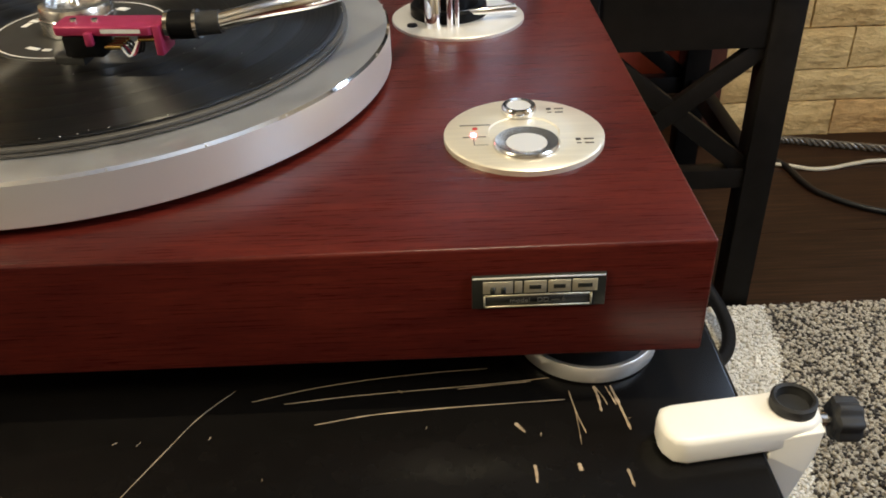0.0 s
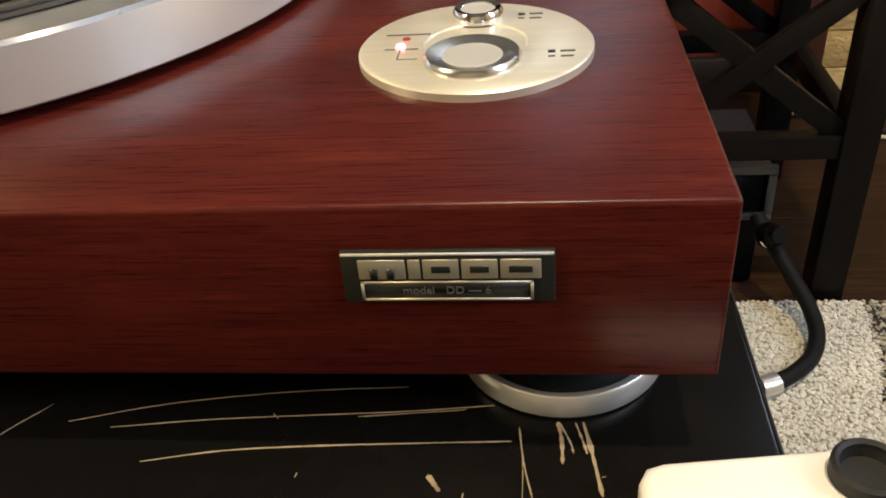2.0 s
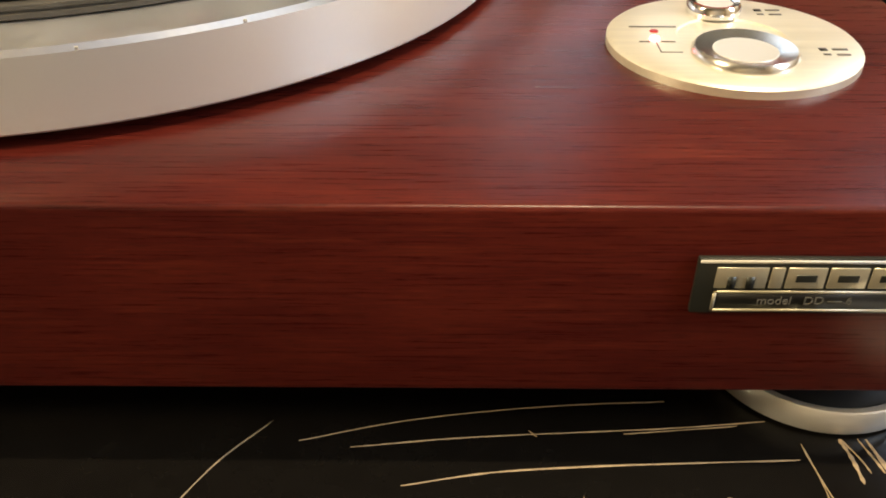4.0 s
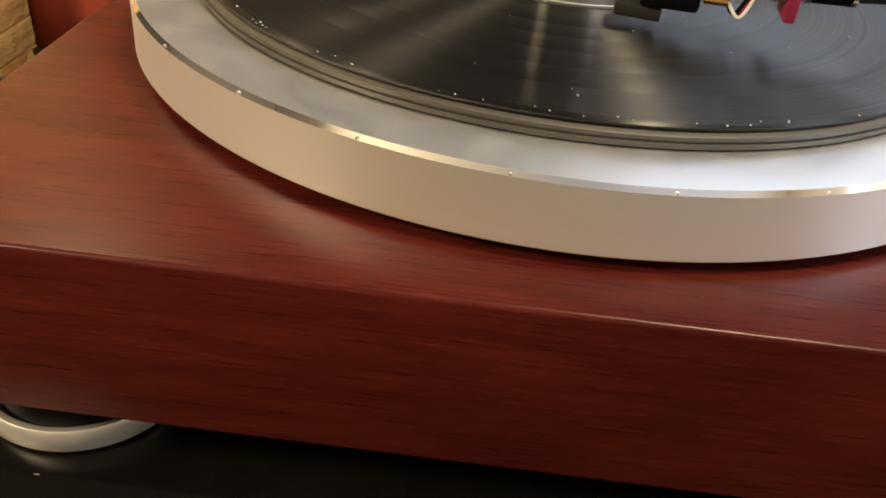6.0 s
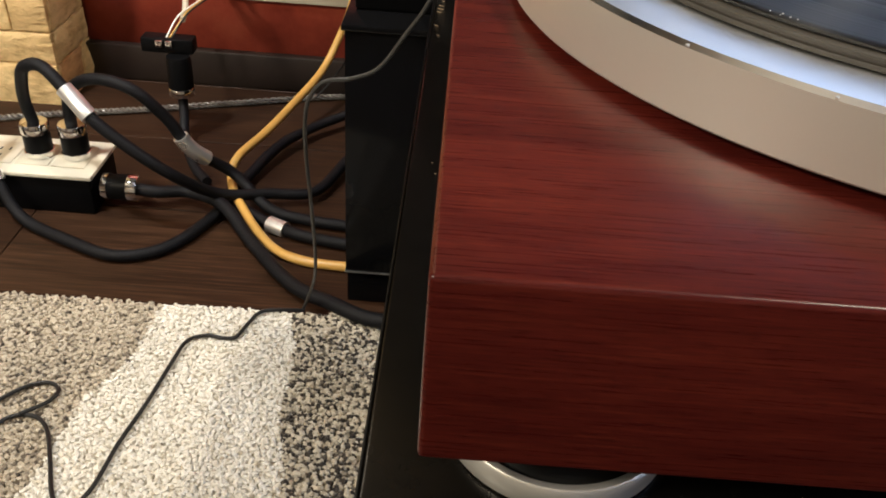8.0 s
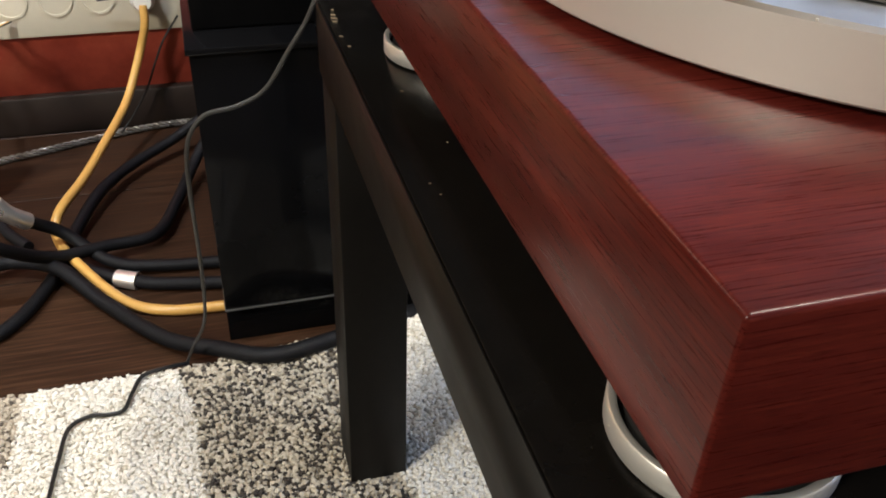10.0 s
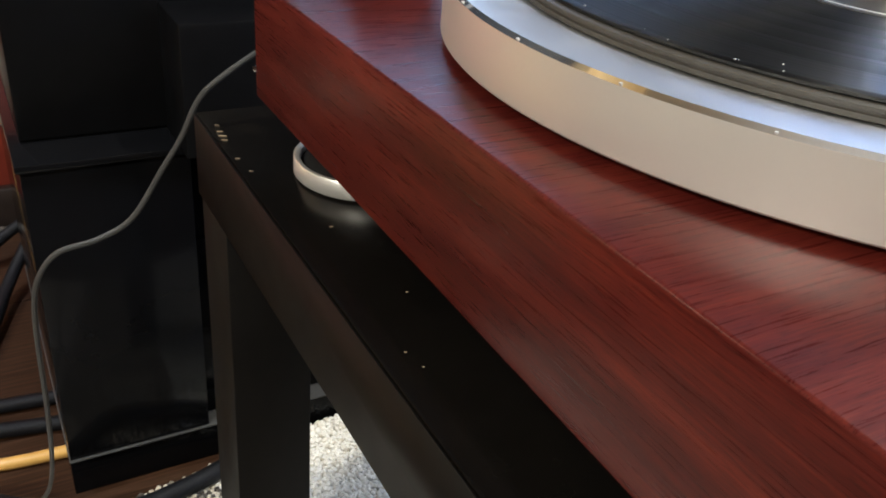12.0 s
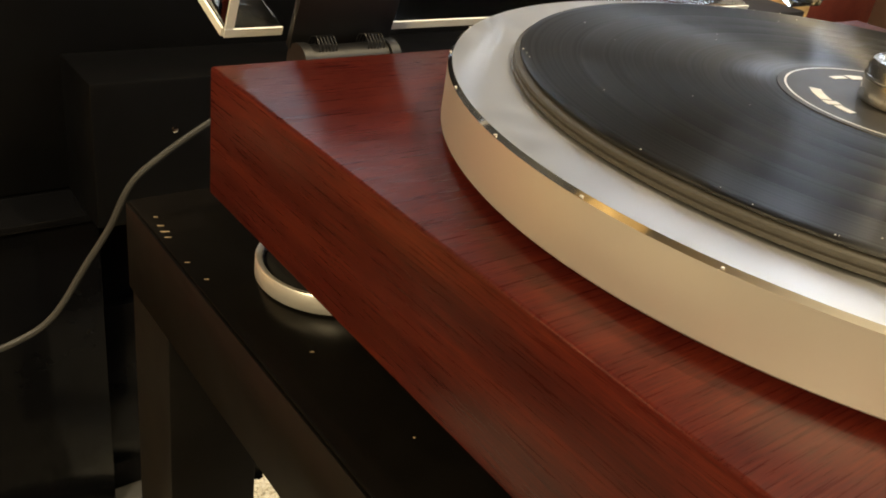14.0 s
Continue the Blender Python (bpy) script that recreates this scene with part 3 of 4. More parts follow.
# hinge and open dust cover
hinge = part("hinge", moved(tube([(0.047, 0, 0), (0.097, 0, 0)], 0.0085, 20, 1, False), pose(0, D + 0.0105, ZT - 0.0065)), HINGE, deck, "black spring hinge")
part("hinge_plate", moved(box(0.045, 0.099, -0.004, 0.0, -0.004, 0.05, 0.001), pose(0, D + 0.0195, ZT + 0.004, 18)), HINGE, hinge)
for hx in (0.047, 0.0935):
    part("end_cap", moved(tube([(hx - 0.001, 0, 0), (hx + 0.004, 0, 0)], 0.0100, 20, 1, False), pose(0, D + 0.0105, ZT - 0.0065)), HINGE, hinge)
for hx in (0.054, 0.080):
    coil = [(hx + 0.010 * k / 40, 0.0052 * math.cos(k * 0.9), 0.0052 * math.sin(k * 0.9)) for k in range(41)]
    part("spring", moved(tube(coil, 0.00032, 6, 1, False), pose(0, D + 0.0105, ZT + 0.0015)), HINGE, hinge, "small dark coil spring")
LID = pose(0, D + 0.0235, ZT + 0.0045, -70)
bm = box(0.016, W - 0.016, -0.35, 0.0, 0.056, 0.060, 0.0006)
cover = part("dust_cover", moved(bm, LID), ACRYLIC, deck, "clear acrylic dust cover standing open")
cover.visible_shadow = False
for a, b, c, d in ((0.016, 0.044, -0.004, 0.0), (0.100, W - 0.112, -0.004, 0.0), (W - 0.056, W - 0.016, -0.004, 0.0), (0.016, 0.020, -0.346, -0.0045), (W - 0.020, W - 0.016, -0.346, -0.0045)):
    part("cover_side", moved(box(a, b, c, d, 0.0, 0.0555, 0.0006), LID), ACRYLIC, cover).visible_shadow = False
# Pale strips: the light caught in the cover's edges, put into colour
for a, b, c, d in ((0.016, 0.044, -0.004, 0.0), (0.100, W - 0.112, -0.004, 0.0), (0.016, 0.020, -0.346, -0.0045)):
    part("edge_light_strip", moved(box(a, b, c, d, -0.0012, -0.0001), LID), EDGE_LIGHT, cover, "pale strip painted as light caught in the acrylic edge")
part("edge_light_strip", moved(box(0.0148, 0.0159, -0.0042, -0.0002, 0.0, 0.0555), LID), EDGE_LIGHT, cover, "pale strip painted as light caught in the acrylic edge")

# record and clamp
RZ = PZ1 + 0.0053
record = thing("vinyl_record", "black vinyl record lying on the platter mat", "record")
record.location = (PX, PY, RZ)
prof = [(0, 0), (0.1495, 0), (0.1505, 0.0006), (0.1505, 0.0014), (0.1498, 0.0019), (0.1470, 0.0019), (0.1462, 0.0015)]
for r in (0.128, 0.113, 0.099, 0.085, 0.073):
    prof += [(r + 0.0004, 0.0015), (r + 0.0002, 0.00146), (r - 0.0002, 0.00146), (r - 0.0004, 0.0015)]
prof += [(0.060, 0.0015), (0.0592, 0.0013), (0.0508, 0.0013)]
part("grooved_disc", lathe(prof, 180), VINYL, record, "finely grooved black vinyl")
label_disc = part("label", lathe([(0.0507, 0.0013), (0.0505, 0.0017), (0, 0.0017)], 96), PAPER, record, "black paper label with a thin silver ring")
part("label_ring", lathe([(0.0478, 0.0017), (0.0478, 0.00182), (0.0470, 0.00182), (0.0470, 0.0017)], 96), SILVER_INK, label_disc)
for a0, a1, r0, r1 in ((128, 150, 0.034, 0.0385), (152, 158, 0.033, 0.039), (160, 172, 0.034, 0.0375), (60, 72, 0.033, 0.038), (75, 88, 0.034, 0.037), (236, 250, 0.034, 0.0372), (254, 262, 0.034, 0.0372), (300, 318, 0.031, 0.034)):
    arc = [(r0 * math.cos(radians(a0 + (a1 - a0) * k / 6)), r0 * math.sin(radians(a0 + (a1 - a0) * k / 6))) for k in range(7)]
    arc += [(r1 * math.cos(radians(a1 - (a1 - a0) * k / 6)), r1 * math.sin(radians(a1 - (a1 - a0) * k / 6))) for k in range(7)]
    bm = prism(arc, 0.00172, 0.0019)
    part("printed_bar", bm, SILVER_INK, label_disc)
bm = bmesh.new()
for k in range(80):
    a, rr = random.uniform(0, 6.283), random.choice((random.uniform(0.1475, 0.1503), random.uniform(0.1475, 0.1503), random.uniform(0.06, 0.147)))
    d, z = random.uniform(0.0001, 0.0003), 0.0019 if rr > 0.147 else 0.0015
    box(rr * math.cos(a) - d, rr * math.cos(a) + d, rr * math.sin(a) - d * 0.7, rr * math.sin(a) + d * 0.7, z, z + 0.0003, into=bm)
tagged(part("dust", bm, SILVER_INK, record), kind="stuff")
weight = thing("record_clamp", "polished metal record clamp on the spindle", "record clamp")
weight.location = (PX, PY, RZ + 0.0017)
part("body", lathe([(0, 0), (0.0200, 0), (0.0207, 0.0006), (0.0207, 0.0130), (0.0197, 0.0155), (0.0165, 0.0164), (0.0152, 0.0155), (0.0138, 0.0125), (0, 0.0120)], 72), STEEL, weight)
part("collar", lathe([(0.0208, 0.0085), (0.0211, 0.0089), (0.0211, 0.0096), (0.0208, 0.0100)], 72), CHROME, weight)
part("spindle_tip", lathe([(0.0036, 0.0115), (0.0036, 0.0150), (0.0018, 0.0175), (0, 0.0178)], 24), CHROME, weight)

# tonearm
AX, AY = 0.4175, 0.2835
base = part("tonearm_base", lathe([(0, 0), (0.0447, 0), (0.0447, 0.0018), (0.0437, 0.0026), (0, 0.0026)], 96, (AX, AY, ZT)), ALU, deck, "round satin aluminium tonearm plate")
AZ = ZT + 0.0026
part("height_ring", lathe([(0.0260, 0), (0.0260, 0.006), (0.0245, 0.0075), (0.020, 0.0075), (0.020, 0.016), (0.0185, 0.0175), (0, 0.0175)], 56, (AX - 0.006, AY + 0.006, AZ)), MATT, base, "black height adjusting ring")
part("pillar", lathe([(0.013, 0.0175), (0.013, 0.034), (0.012, 0.036), (0, 0.036)], 40, (AX - 0.006, AY + 0.006, AZ)), CHROME, base, "chrome pivot pillar")
part("lifter_post", lathe([(0.0055, 0), (0.0055, 0.020), (0.0045, 0.0215), (0, 0.0215)], 28, (AX - 0.017, AY - 0.021, AZ)), CHROME, base)
part("lifter_pin", lathe([(0.0022, 0), (0.0022, 0.030), (0, 0.0305)], 16, (AX - 0.006, AY - 0.024, AZ)), CHROME, base)
part("lifter_pin", lathe([(0.0016, 0), (0.0016, 0.032), (0, 0.0325)], 16, (AX - 0.0015, AY - 0.0235, AZ)), CHROME, base)
part("lifter_lever", tube([(AX - 0.004, AY - 0.014, AZ + 0.006), (AX + 0.016, AY - 0.012, AZ + 0.006), (AX + 0.038, AY - 0.008, AZ + 0.006)], lambda u: 0.0018 + 0.0012 * u, 14, 6), CHROME, base, "chrome cueing lever")
part("screw", lathe([(0.0035, 0), (0.0033, 0.0009), (0, 0.0011)], 20, (AX - 0.031, AY - 0.019, AZ)), MATT, base)
part("scale_dial", moved(lathe([(0, -0.003), (0.0125, -0.003), (0.0125, 0.003), (0.010, 0.0036), (0, 0.0036)], 40), pose(AX + 0.008, AY - 0.008, AZ + 0.030, 70, 0, 12)), MATT, base, "black dial")
TAZ = 0.5835
arm = part("tonearm", tube([(0.296, 0.124, TAZ - 0.004), (0.318, 0.127, TAZ), (0.345, 0.141, TAZ + 0.001), (0.372, 0.172, TAZ + 0.002), (0.392, 0.214, TAZ + 0.003), (0.402, 0.250, TAZ + 0.003), (0.411, 0.289, TAZ + 0.003), (0.421, 0.330, TAZ + 0.003)], 0.0047, 20, 10), CHROME, deck, "polished chrome curved tonearm tube")
part("arm_housing", box(AX - 0.017, AX + 0.005, AY - 0.006, AY + 0.018, TAZ - 0.010, TAZ + 0.012, 0.003, 3), CHROME, arm)
part("counterweight", moved(lathe([(0, 0), (0.0175, 0), (0.019, 0.0015), (0.019, 0.028), (0.0175, 0.0295), (0, 0.0295)], 48), pose(0.4185, 0.318, TAZ + 0.003, -90, 0, -14)), MATT, arm, "black counterweight")
part("collar", tube([(0.2720, 0.1260, TAZ - 0.0055), (0.2840, 0.1245, TAZ - 0.005)], 0.0070, 24, 1, False), MATT, arm, "black locking collar")
part("collar_ring", tube([(0.2700, 0.1263, TAZ - 0.0056), (0.2720, 0.1260, TAZ - 0.0055)], 0.0073, 24, 1, False), CHROME, arm)
part("collar_ring", tube([(0.2840, 0.1245, TAZ - 0.005), (0.2858, 0.1244, TAZ - 0.0049)], 0.0073, 24, 1, False), CHROME, arm)
part("collar", tube([(0.2858, 0.1244, TAZ - 0.0049), (0.2965, 0.124, TAZ - 0.004)], 0.0058, 24, 1, False), RUBBER, arm)
SHELL = pose(0.243, 0.1292, TAZ - 0.0065, 0, 0, -6)
shell = part("headshell", moved(prism([(-0.029, -0.0065), (-0.027, -0.0088), (0.020, -0.0092), (0.0245, -0.005), (0.0245, 0.005), (0.020, 0.0092), (-0.027, 0.0088), (-0.029, 0.0065)], -0.0018, 0.0030, 0.0008), SHELL), PINK, arm, "magenta anodised headshell")
part("shell_end", moved(box(0.0215, 0.0255, -0.0085, 0.0085, -0.012, 0.0034, 0.001), SHELL), PINK, arm)
part("printed_bar", moved(box(-0.004, 0.016, -0.0093, -0.0091, -0.0002, 0.0018), SHELL), SILVER_INK, arm)
part("finger_lift", moved(box(-0.012, -0.008, -0.012, -0.0088, -0.006, 0.0006, 0.0008), SHELL), PINK, arm)
cart = part("cartridge", moved(box(-0.026, -0.006, -0.0075, 0.0075, -0.0135, -0.0020, 0.0015), SHELL), MATT, arm, "black cartridge")
part("stylus_guard", moved(prism([(-0.034, -0.004), (-0.018, -0.006), (-0.018, 0.006), (-0.034, 0.004)], -0.0185, -0.0135, 0.001), SHELL), RUBBER, arm)
for k, wy in enumerate((-0.0055, -0.002, 0.002, 0.0055)):
    part("pin", moved(tube([(-0.005, wy, -0.0085), (0.003, wy, -0.0085)], 0.0013, 10, 1, False), SHELL), GOLD, arm)
    part("pin", moved(tube([(0.012, wy * 0.7, -0.005), (0.021, wy * 0.7, -0.005)], 0.0012, 10, 1, False), SHELL), GOLD, arm)
    part("lead", moved(tube([(0.003, wy, -0.0085), (0.0075, wy * 1.3, -0.0125 - 0.001 * k), (0.012, wy * 0.7, -0.005)], 0.0006, 6, 6), SHELL), (WHITE, PINK, BLACK_CORD, RUBBER)[k], arm)
for sx in (-0.021, -0.010):
    part("screw", moved(lathe([(0.0019, 0.0030), (0.0017, 0.0042), (0, 0.0044)], 16), SHELL @ pose(sx, 0, 0)), CHROME, arm)

# ---- white clamp on the table edge ----
clamp = thing("lamp_clamp", "white plastic clamp with black knob on the table edge", "clamp")
out = [(0.4905, -0.034), (0.4895, -0.030), (0.4898, -0.023), (0.4920, -0.0185), (0.497, -0.0165), (0.541, -0.0110), (0.549, -0.0085), (0.557, -0.0115), (0.5610, -0.0190), (0.5595, -0.0290), (0.554, -0.0330), (0.546, -0.0345), (0.530, -0.0365), (0.500, -0.0405), (0.494, -0.0390)]
part("upper_jaw", prism(out, TZ + 0.0002, TZ + 0.0145, 0.003, 3), WHITE, clamp)
part("spine", moved(prism([(0.5365, -0.082), (0.5365, 0.008), (0.5585, 0.012), (0.5570, -0.004), (0.5470, -0.045), (0.5440, -0.082)], -0.0105, 0.0105, 0.001), pose(0, -0.0245, TZ, 90)), WHITE, clamp)
part("lower_jaw", box(0.495, 0.540, -0.0350, -0.0160, TZ - 0.086, TZ - 0.072, 0.003, 3), WHITE, clamp)
part("screw_rod", lathe([(0.004, -0.075), (0.004, -0.056), (0.009, -0.055), (0.009, -0.0505), (0, -0.0505)], 24, (0.512, -0.0255, TZ)), RUBBER, clamp)
part("socket", lathe([(0.0076, 0.0146), (0.0076, 0.0190), (0.0087, 0.0199), (0.0098, 0.0190), (0.0098, 0.0140)], 40, (0.5488, -0.0215, TZ)), RUBBER, clamp, "black lamp socket ring")
part("socket_floor", lathe([(0.0077, 0.0180), (0.0070, 0.0148), (0, 0.0147)], 32, (0.5488, -0.0215, TZ)), RUBBER, clamp)
part("rod", tube([(0.556, -0.0235, TZ + 0.008), (0.565, -0.0240, TZ + 0.008)], 0.0030, 16, 1, False), CHROME, clamp)
bm = bmesh.new()
n = 56
rings = [[bm.verts.new((x, rr * (1 + 0.10 * math.cos(7 * 2 * math.pi * k / n)) * math.cos(2 * math.pi * k / n), rr * (1 + 0.10 * math.cos(7 * 2 * math.pi * k / n)) * math.sin(2 * math.pi * k / n))) for k in range(n)] for x, rr in ((0, 0.0075), (0.0015, 0.0092), (0.010, 0.0092), (0.0118, 0.0078))]
for a, b in zip(rings, rings[1:]):
    for k in range(n):
        bm.faces.new((a[k], a[(k + 1) % n], b[(k + 1) % n], b[k]))
bm.faces.new(rings[0][::-1]), bm.faces.new(rings[-1])
bmesh.ops.recalc_face_normals(bm, faces=bm.faces)
part("knob", moved(bm, pose(0.5655, -0.0240, TZ + 0.008, 0, 0, -4)), RUBBER, clamp, "black fluted knob")

# ---- black side table with crossed braces ----
stool = thing("brace_table", "black stained wooden table with crossed braces", "table")
SX0, SX1, SY0, SY1 = 0.545, 0.806, 0.612, 0.93
for ax, ay in ((SX0, SY0), (SX1 - 0.036, SY0), (SX0, SY1 - 0.036), (SX1 - 0.036, SY1 - 0.036)):
    part("leg", box(ax, ax + 0.036, ay, ay + 0.036, 0, 0.44, 0.002), STOOL, stool)
part("top", box(SX0 - 0.01, SX1 + 0.01, SY0 - 0.01, SY1 + 0.01, 0.44, 0.462, 0.003), STOOL, stool)
for ya in (SY0 + 0.004, SY1 - 0.026):
    part("apron", box(SX0 + 0.036, SX1 - 0.036, ya, ya + 0.02, 0.365, 0.44, 0.001), STOOL, stool)
    part("rail", box(SX0 + 0.036, SX1 - 0.036, ya, ya + 0.02, 0.187, 0.212, 0.001), STOOL, stool)
    for s in (1, -1):
        L = math.hypot(SX1 - SX0 - 0.072, 0.153)
        a = math.degrees(math.atan2(0.153, SX1 - SX0 - 0.072))
        part("brace", moved(box(-L / 2, L / 2, -0.006 + 0.001 * s, 0.006 + 0.001 * s, -0.011, 0.011, 0.001), pose(0.5 * (SX0 + SX1), ya + 0.01, 0.2885, 0, s * a, 0)), STOOL, stool)
for xa in (SX0 + 0.004, SX1 - 0.026):
    part("apron", box(xa, xa + 0.02, SY0 + 0.036, SY1 - 0.036, 0.365, 0.44, 0.001), STOOL, stool)
    part("rail", box(xa, xa + 0.02, SY0 + 0.036, SY1 - 0.036, 0.187, 0.212, 0.001), STOOL, stool)

# ---- black audio rack behind ----
rack = thing("audio_rack", "gloss black audio rack standing on the floor", "rack")
part("plinth_panel", box(-0.105, 0.50, 0.636, 0.98, 0.0, 0.052, 0.001), GLOSS, rack)
part("upright", box(-0.105, 0.018, 0.622, 0.98, 0.054, 0.334, 0.001), GLOSS, rack)
part("back_panel", box(0.018, 0.50, 0.93, 0.98, 0.054, 0.334), MATT, rack)
part("upright", box(0.38, 0.50, 0.622, 0.98, 0.054, 0.334, 0.001), GLOSS, rack)
part("shelf", box(-0.108, 0.505, 0.617, 0.98, 0.335, 0.341, 0.0012), GLOSS, rack, "gloss black shelf with a bright edge")
part("lower_shelf", box(-0.106, 0.505, 0.620, 0.98, 0.0522, 0.0538, 0.0004), CORD, rack)
part("front_box", box(0.004, 0.30, 0.6395, 0.6545, 0.054, 0.245, 0.002), GLOSS, rack)
part("front_panel", box(0.0185, 0.3795, 0.655, 0.675, 0.0545, 0.3335, 0.001), GLOSS, rack)
part("upper_cabinet", box(-0.100, 0.50, 0.660, 0.98, 0.342, 0.66, 0.002), MATT, rack)
dev = thing("amplifier", "black box shaped amplifier on the rack", "amplifier")
part("body", box(0.008, 0.36, 0.590, 0.655, 0.3422, 0.445, 0.003), MATT, dev)
part("screw", moved(lathe([(0.0022, 0), (0.0022, 0.0008), (0.0014, 0.0012), (0, 0.001)], 24), pose(0.062, 0.590, 0.409, 90)), CHROME, dev)

# ---- power strip, plugs and cables ----
strip = thing("power_strip", "black power strip with a pale top panel on the floor", "power strip")
part("body", box(-0.80, -0.452, 0.772, 0.858, 0.0, 0.052, 0.003), MATT, strip)
top = part("top_panel", box(-0.802, -0.448, 0.768, 0.862, 0.0522, 0.0585, 0.002), STRIP_TOP, strip)
for k in range(7):
    x = -0.485 - 0.047 * k
    part("outlet", box(x - 0.0215, x + 0.0215, 0.788, 0.842, 0.0586, 0.0600, 0.0008), CREAM, strip, "pale outlet")
    for dx, dy in ((-0.006, 0.008), (0.006, 0.008), (0, -0.009)):
        part("slot", box(x + dx - 0.0011, x + dx + 0.0011, 0.815 + dy - 0.0035, 0.815 + dy + 0.0035, 0.0600, 0.0603), RUBBER, strip)


def cable(name, label, pts, radius, material, sleeve=None, steps=8, n=10):
    ob = thing(name, label, "cable")
    part("sheath", tube(pts, radius, n, steps), material, ob)
    if sleeve:
        part("sleeve", tube(pts, radius * 1.36, 18, 24, start=sleeve[0], end=sleeve[1]), SLEEVE, ob, "satin metal sleeve")
    return ob


def plug(x, y, z, m=None):
    p = thing("mains_plug", "black round mains plug with chrome rings", "plug", "mains plugs")
    p.matrix_world = m or pose(x, y, z)
    part("body", lathe([(0, 0.001), (0.0170, 0.001), (0.0170, 0.034), (0.0150, 0.036), (0, 0.036)], 36), MATT, p)
    part("ring", lathe([(0.0176, 0.001), (0.0184, 0.0015), (0.0184, 0.0085), (0.0176, 0.009)], 36), CHROME, p)
    part("ring", lathe([(0.0172, 0.0335), (0.0178, 0.034), (0.0178, 0.045), (0.0165, 0.047), (0.0070, 0.0475), (0, 0.0475)], 36), CHROME, p)
    return p


plug(-0.530, 0.815, 0.0602)
plug(-0.483, 0.818, 0.0602)
side_plug = plug(0, 0, 0, pose(-0.4475, 0.800, 0.028, 0, 90, 0))
cable("mains_cable", "thick black braided mains cable with a metal sleeve", [(-0.530, 0.815, 0.106), (-0.532, 0.810, 0.137), (-0.522, 0.795, 0.170), (-0.504, 0.775, 0.200), (-0.477, 0.765, 0.207), (-0.443, 0.75, 0.181), (-0.406, 0.735, 0.15), (-0.338, 0.74, 0.093), (-0.294, 0.79, 0.036), (-0.236, 0.821, 0.022), (-0.179, 0.845, 0.015), (-0.151, 0.92, 0.015), (-0.122, 1.0, 0.03), (-0.08, 1.04, 0.08), (-0.03, 1.06, 0.14)], 0.0075, BRAID, (0.345, 0.41))
cable("mains_cable", "thick black braided mains cable with a metal sleeve", [(-0.483, 0.818, 0.106), (-0.478, 0.812, 0.140), (-0.467, 0.81, 0.163), (-0.432, 0.8, 0.18), (-0.385, 0.79, 0.174), (-0.352, 0.8, 0.134), (-0.328, 0.81, 0.087), (-0.284, 0.836, 0.040), (-0.232, 0.802, 0.012), (-0.18, 0.785, 0.009), (-0.100, 0.775, 0.009)], 0.0075, BRAID, (0.56, 0.64))
cable("mains_cable", "thick black braided mains cable with a metal sleeve", [(-0.60, 0.80, 0.25), (-0.584, 0.784, 0.135), (-0.578, 0.770, 0.085), (-0.562, 0.758, 0.050), (-0.528, 0.735, 0.012), (-0.455, 0.698, 0.009), (-0.391, 0.676, 0.009), (-0.337, 0.701, 0.009), (-0.3, 0.773, 0.009), (-0.278, 0.87, 0.012), (-0.248, 0.958, 0.02), (-0.208, 1.024, 0.02), (-0.150, 1.07, 0.03), (-0.09, 1.09, 0.06), (0.0, 1.10, 0.10)], 0.0075, BRAID, (0.16, 0.215))
cable("mains_cable", "thick black braided mains cable running over the rug edge", [(-0.401, 0.799, 0.028), (-0.378, 0.798, 0.026), (-0.339, 0.813, 0.020), (-0.286, 0.779, 0.026), (-0.237, 0.722, 0.012), (-0.172, 0.643, 0.012), (-0.118, 0.603, 0.020), (-0.066, 0.575, 0.024), (-0.008, 0.583, 0.024), (0.03, 0.595, 0.024), (0.10, 0.625, 0.012)], 0.0085, BRAID)
cable("mains_cable", "thick black braided mains cable with a metal sleeve", [(-0.273, 0.801, 0.012), (-0.234, 0.775, 0.009), (-0.202, 0.758, 0.009), (-0.173, 0.746, 0.009), (-0.100, 0.732, 0.009)], 0.0080, BRAID, (0.33, 0.52))
cable("yellow_cable", "amber coated cord hanging from the wall socket", [(-0.166, 1.163, 0.198), (-0.168, 1.158, 0.170), (-0.183, 1.155, 0.126), (-0.209, 1.11, 0.075), (-0.241, 1.02, 0.055), (-0.265, 0.95, 0.045), (-0.292, 0.889, 0.035), (-0.295, 0.859, 0.018), (-0.268, 0.795, 0.020), (-0.216, 0.725, 0.008), (-0.168, 0.697, 0.007), (-0.100, 0.690, 0.007)], 0.0062, YELLOW)
adapter = thing("cable_socket", "black cable connector with bare wires and chrome ring", "connector")
part("crossbar", box(-0.452, -0.377, 1.004, 1.030, 0.130, 0.152, 0.003), MATT, adapter)
part("body", lathe([(0, 0), (0.017, 0), (0.018, 0.001), (0.018, 0.042), (0.016, 0.048), (0, 0.048)], 32, (-0.398, 1.000, 0.082)), MATT, adapter)
part("ring", lathe([(0.0175, 0), (0.0182, 0.001), (0.0182, 0.011), (0.0175, 0.012), (0, 0.012)], 32, (-0.398, 1.000, 0.070)), CHROME, adapter, "chrome ring")
for sx in (-0.424, -0.410):
    part("terminal", box(sx - 0.005, sx + 0.005, 1.000, 1.006, 0.140, 0.150, 0.001), CHROME, adapter)
part("stem", tube([(-0.398, 1.000, 0.071), (-0.394, 0.985, 0.045), (-0.386, 0.955, 0.020), (-0.359, 0.90, 0.009), (-0.330, 0.86, 0.009)], 0.0070, 12), BRAID, adapter)
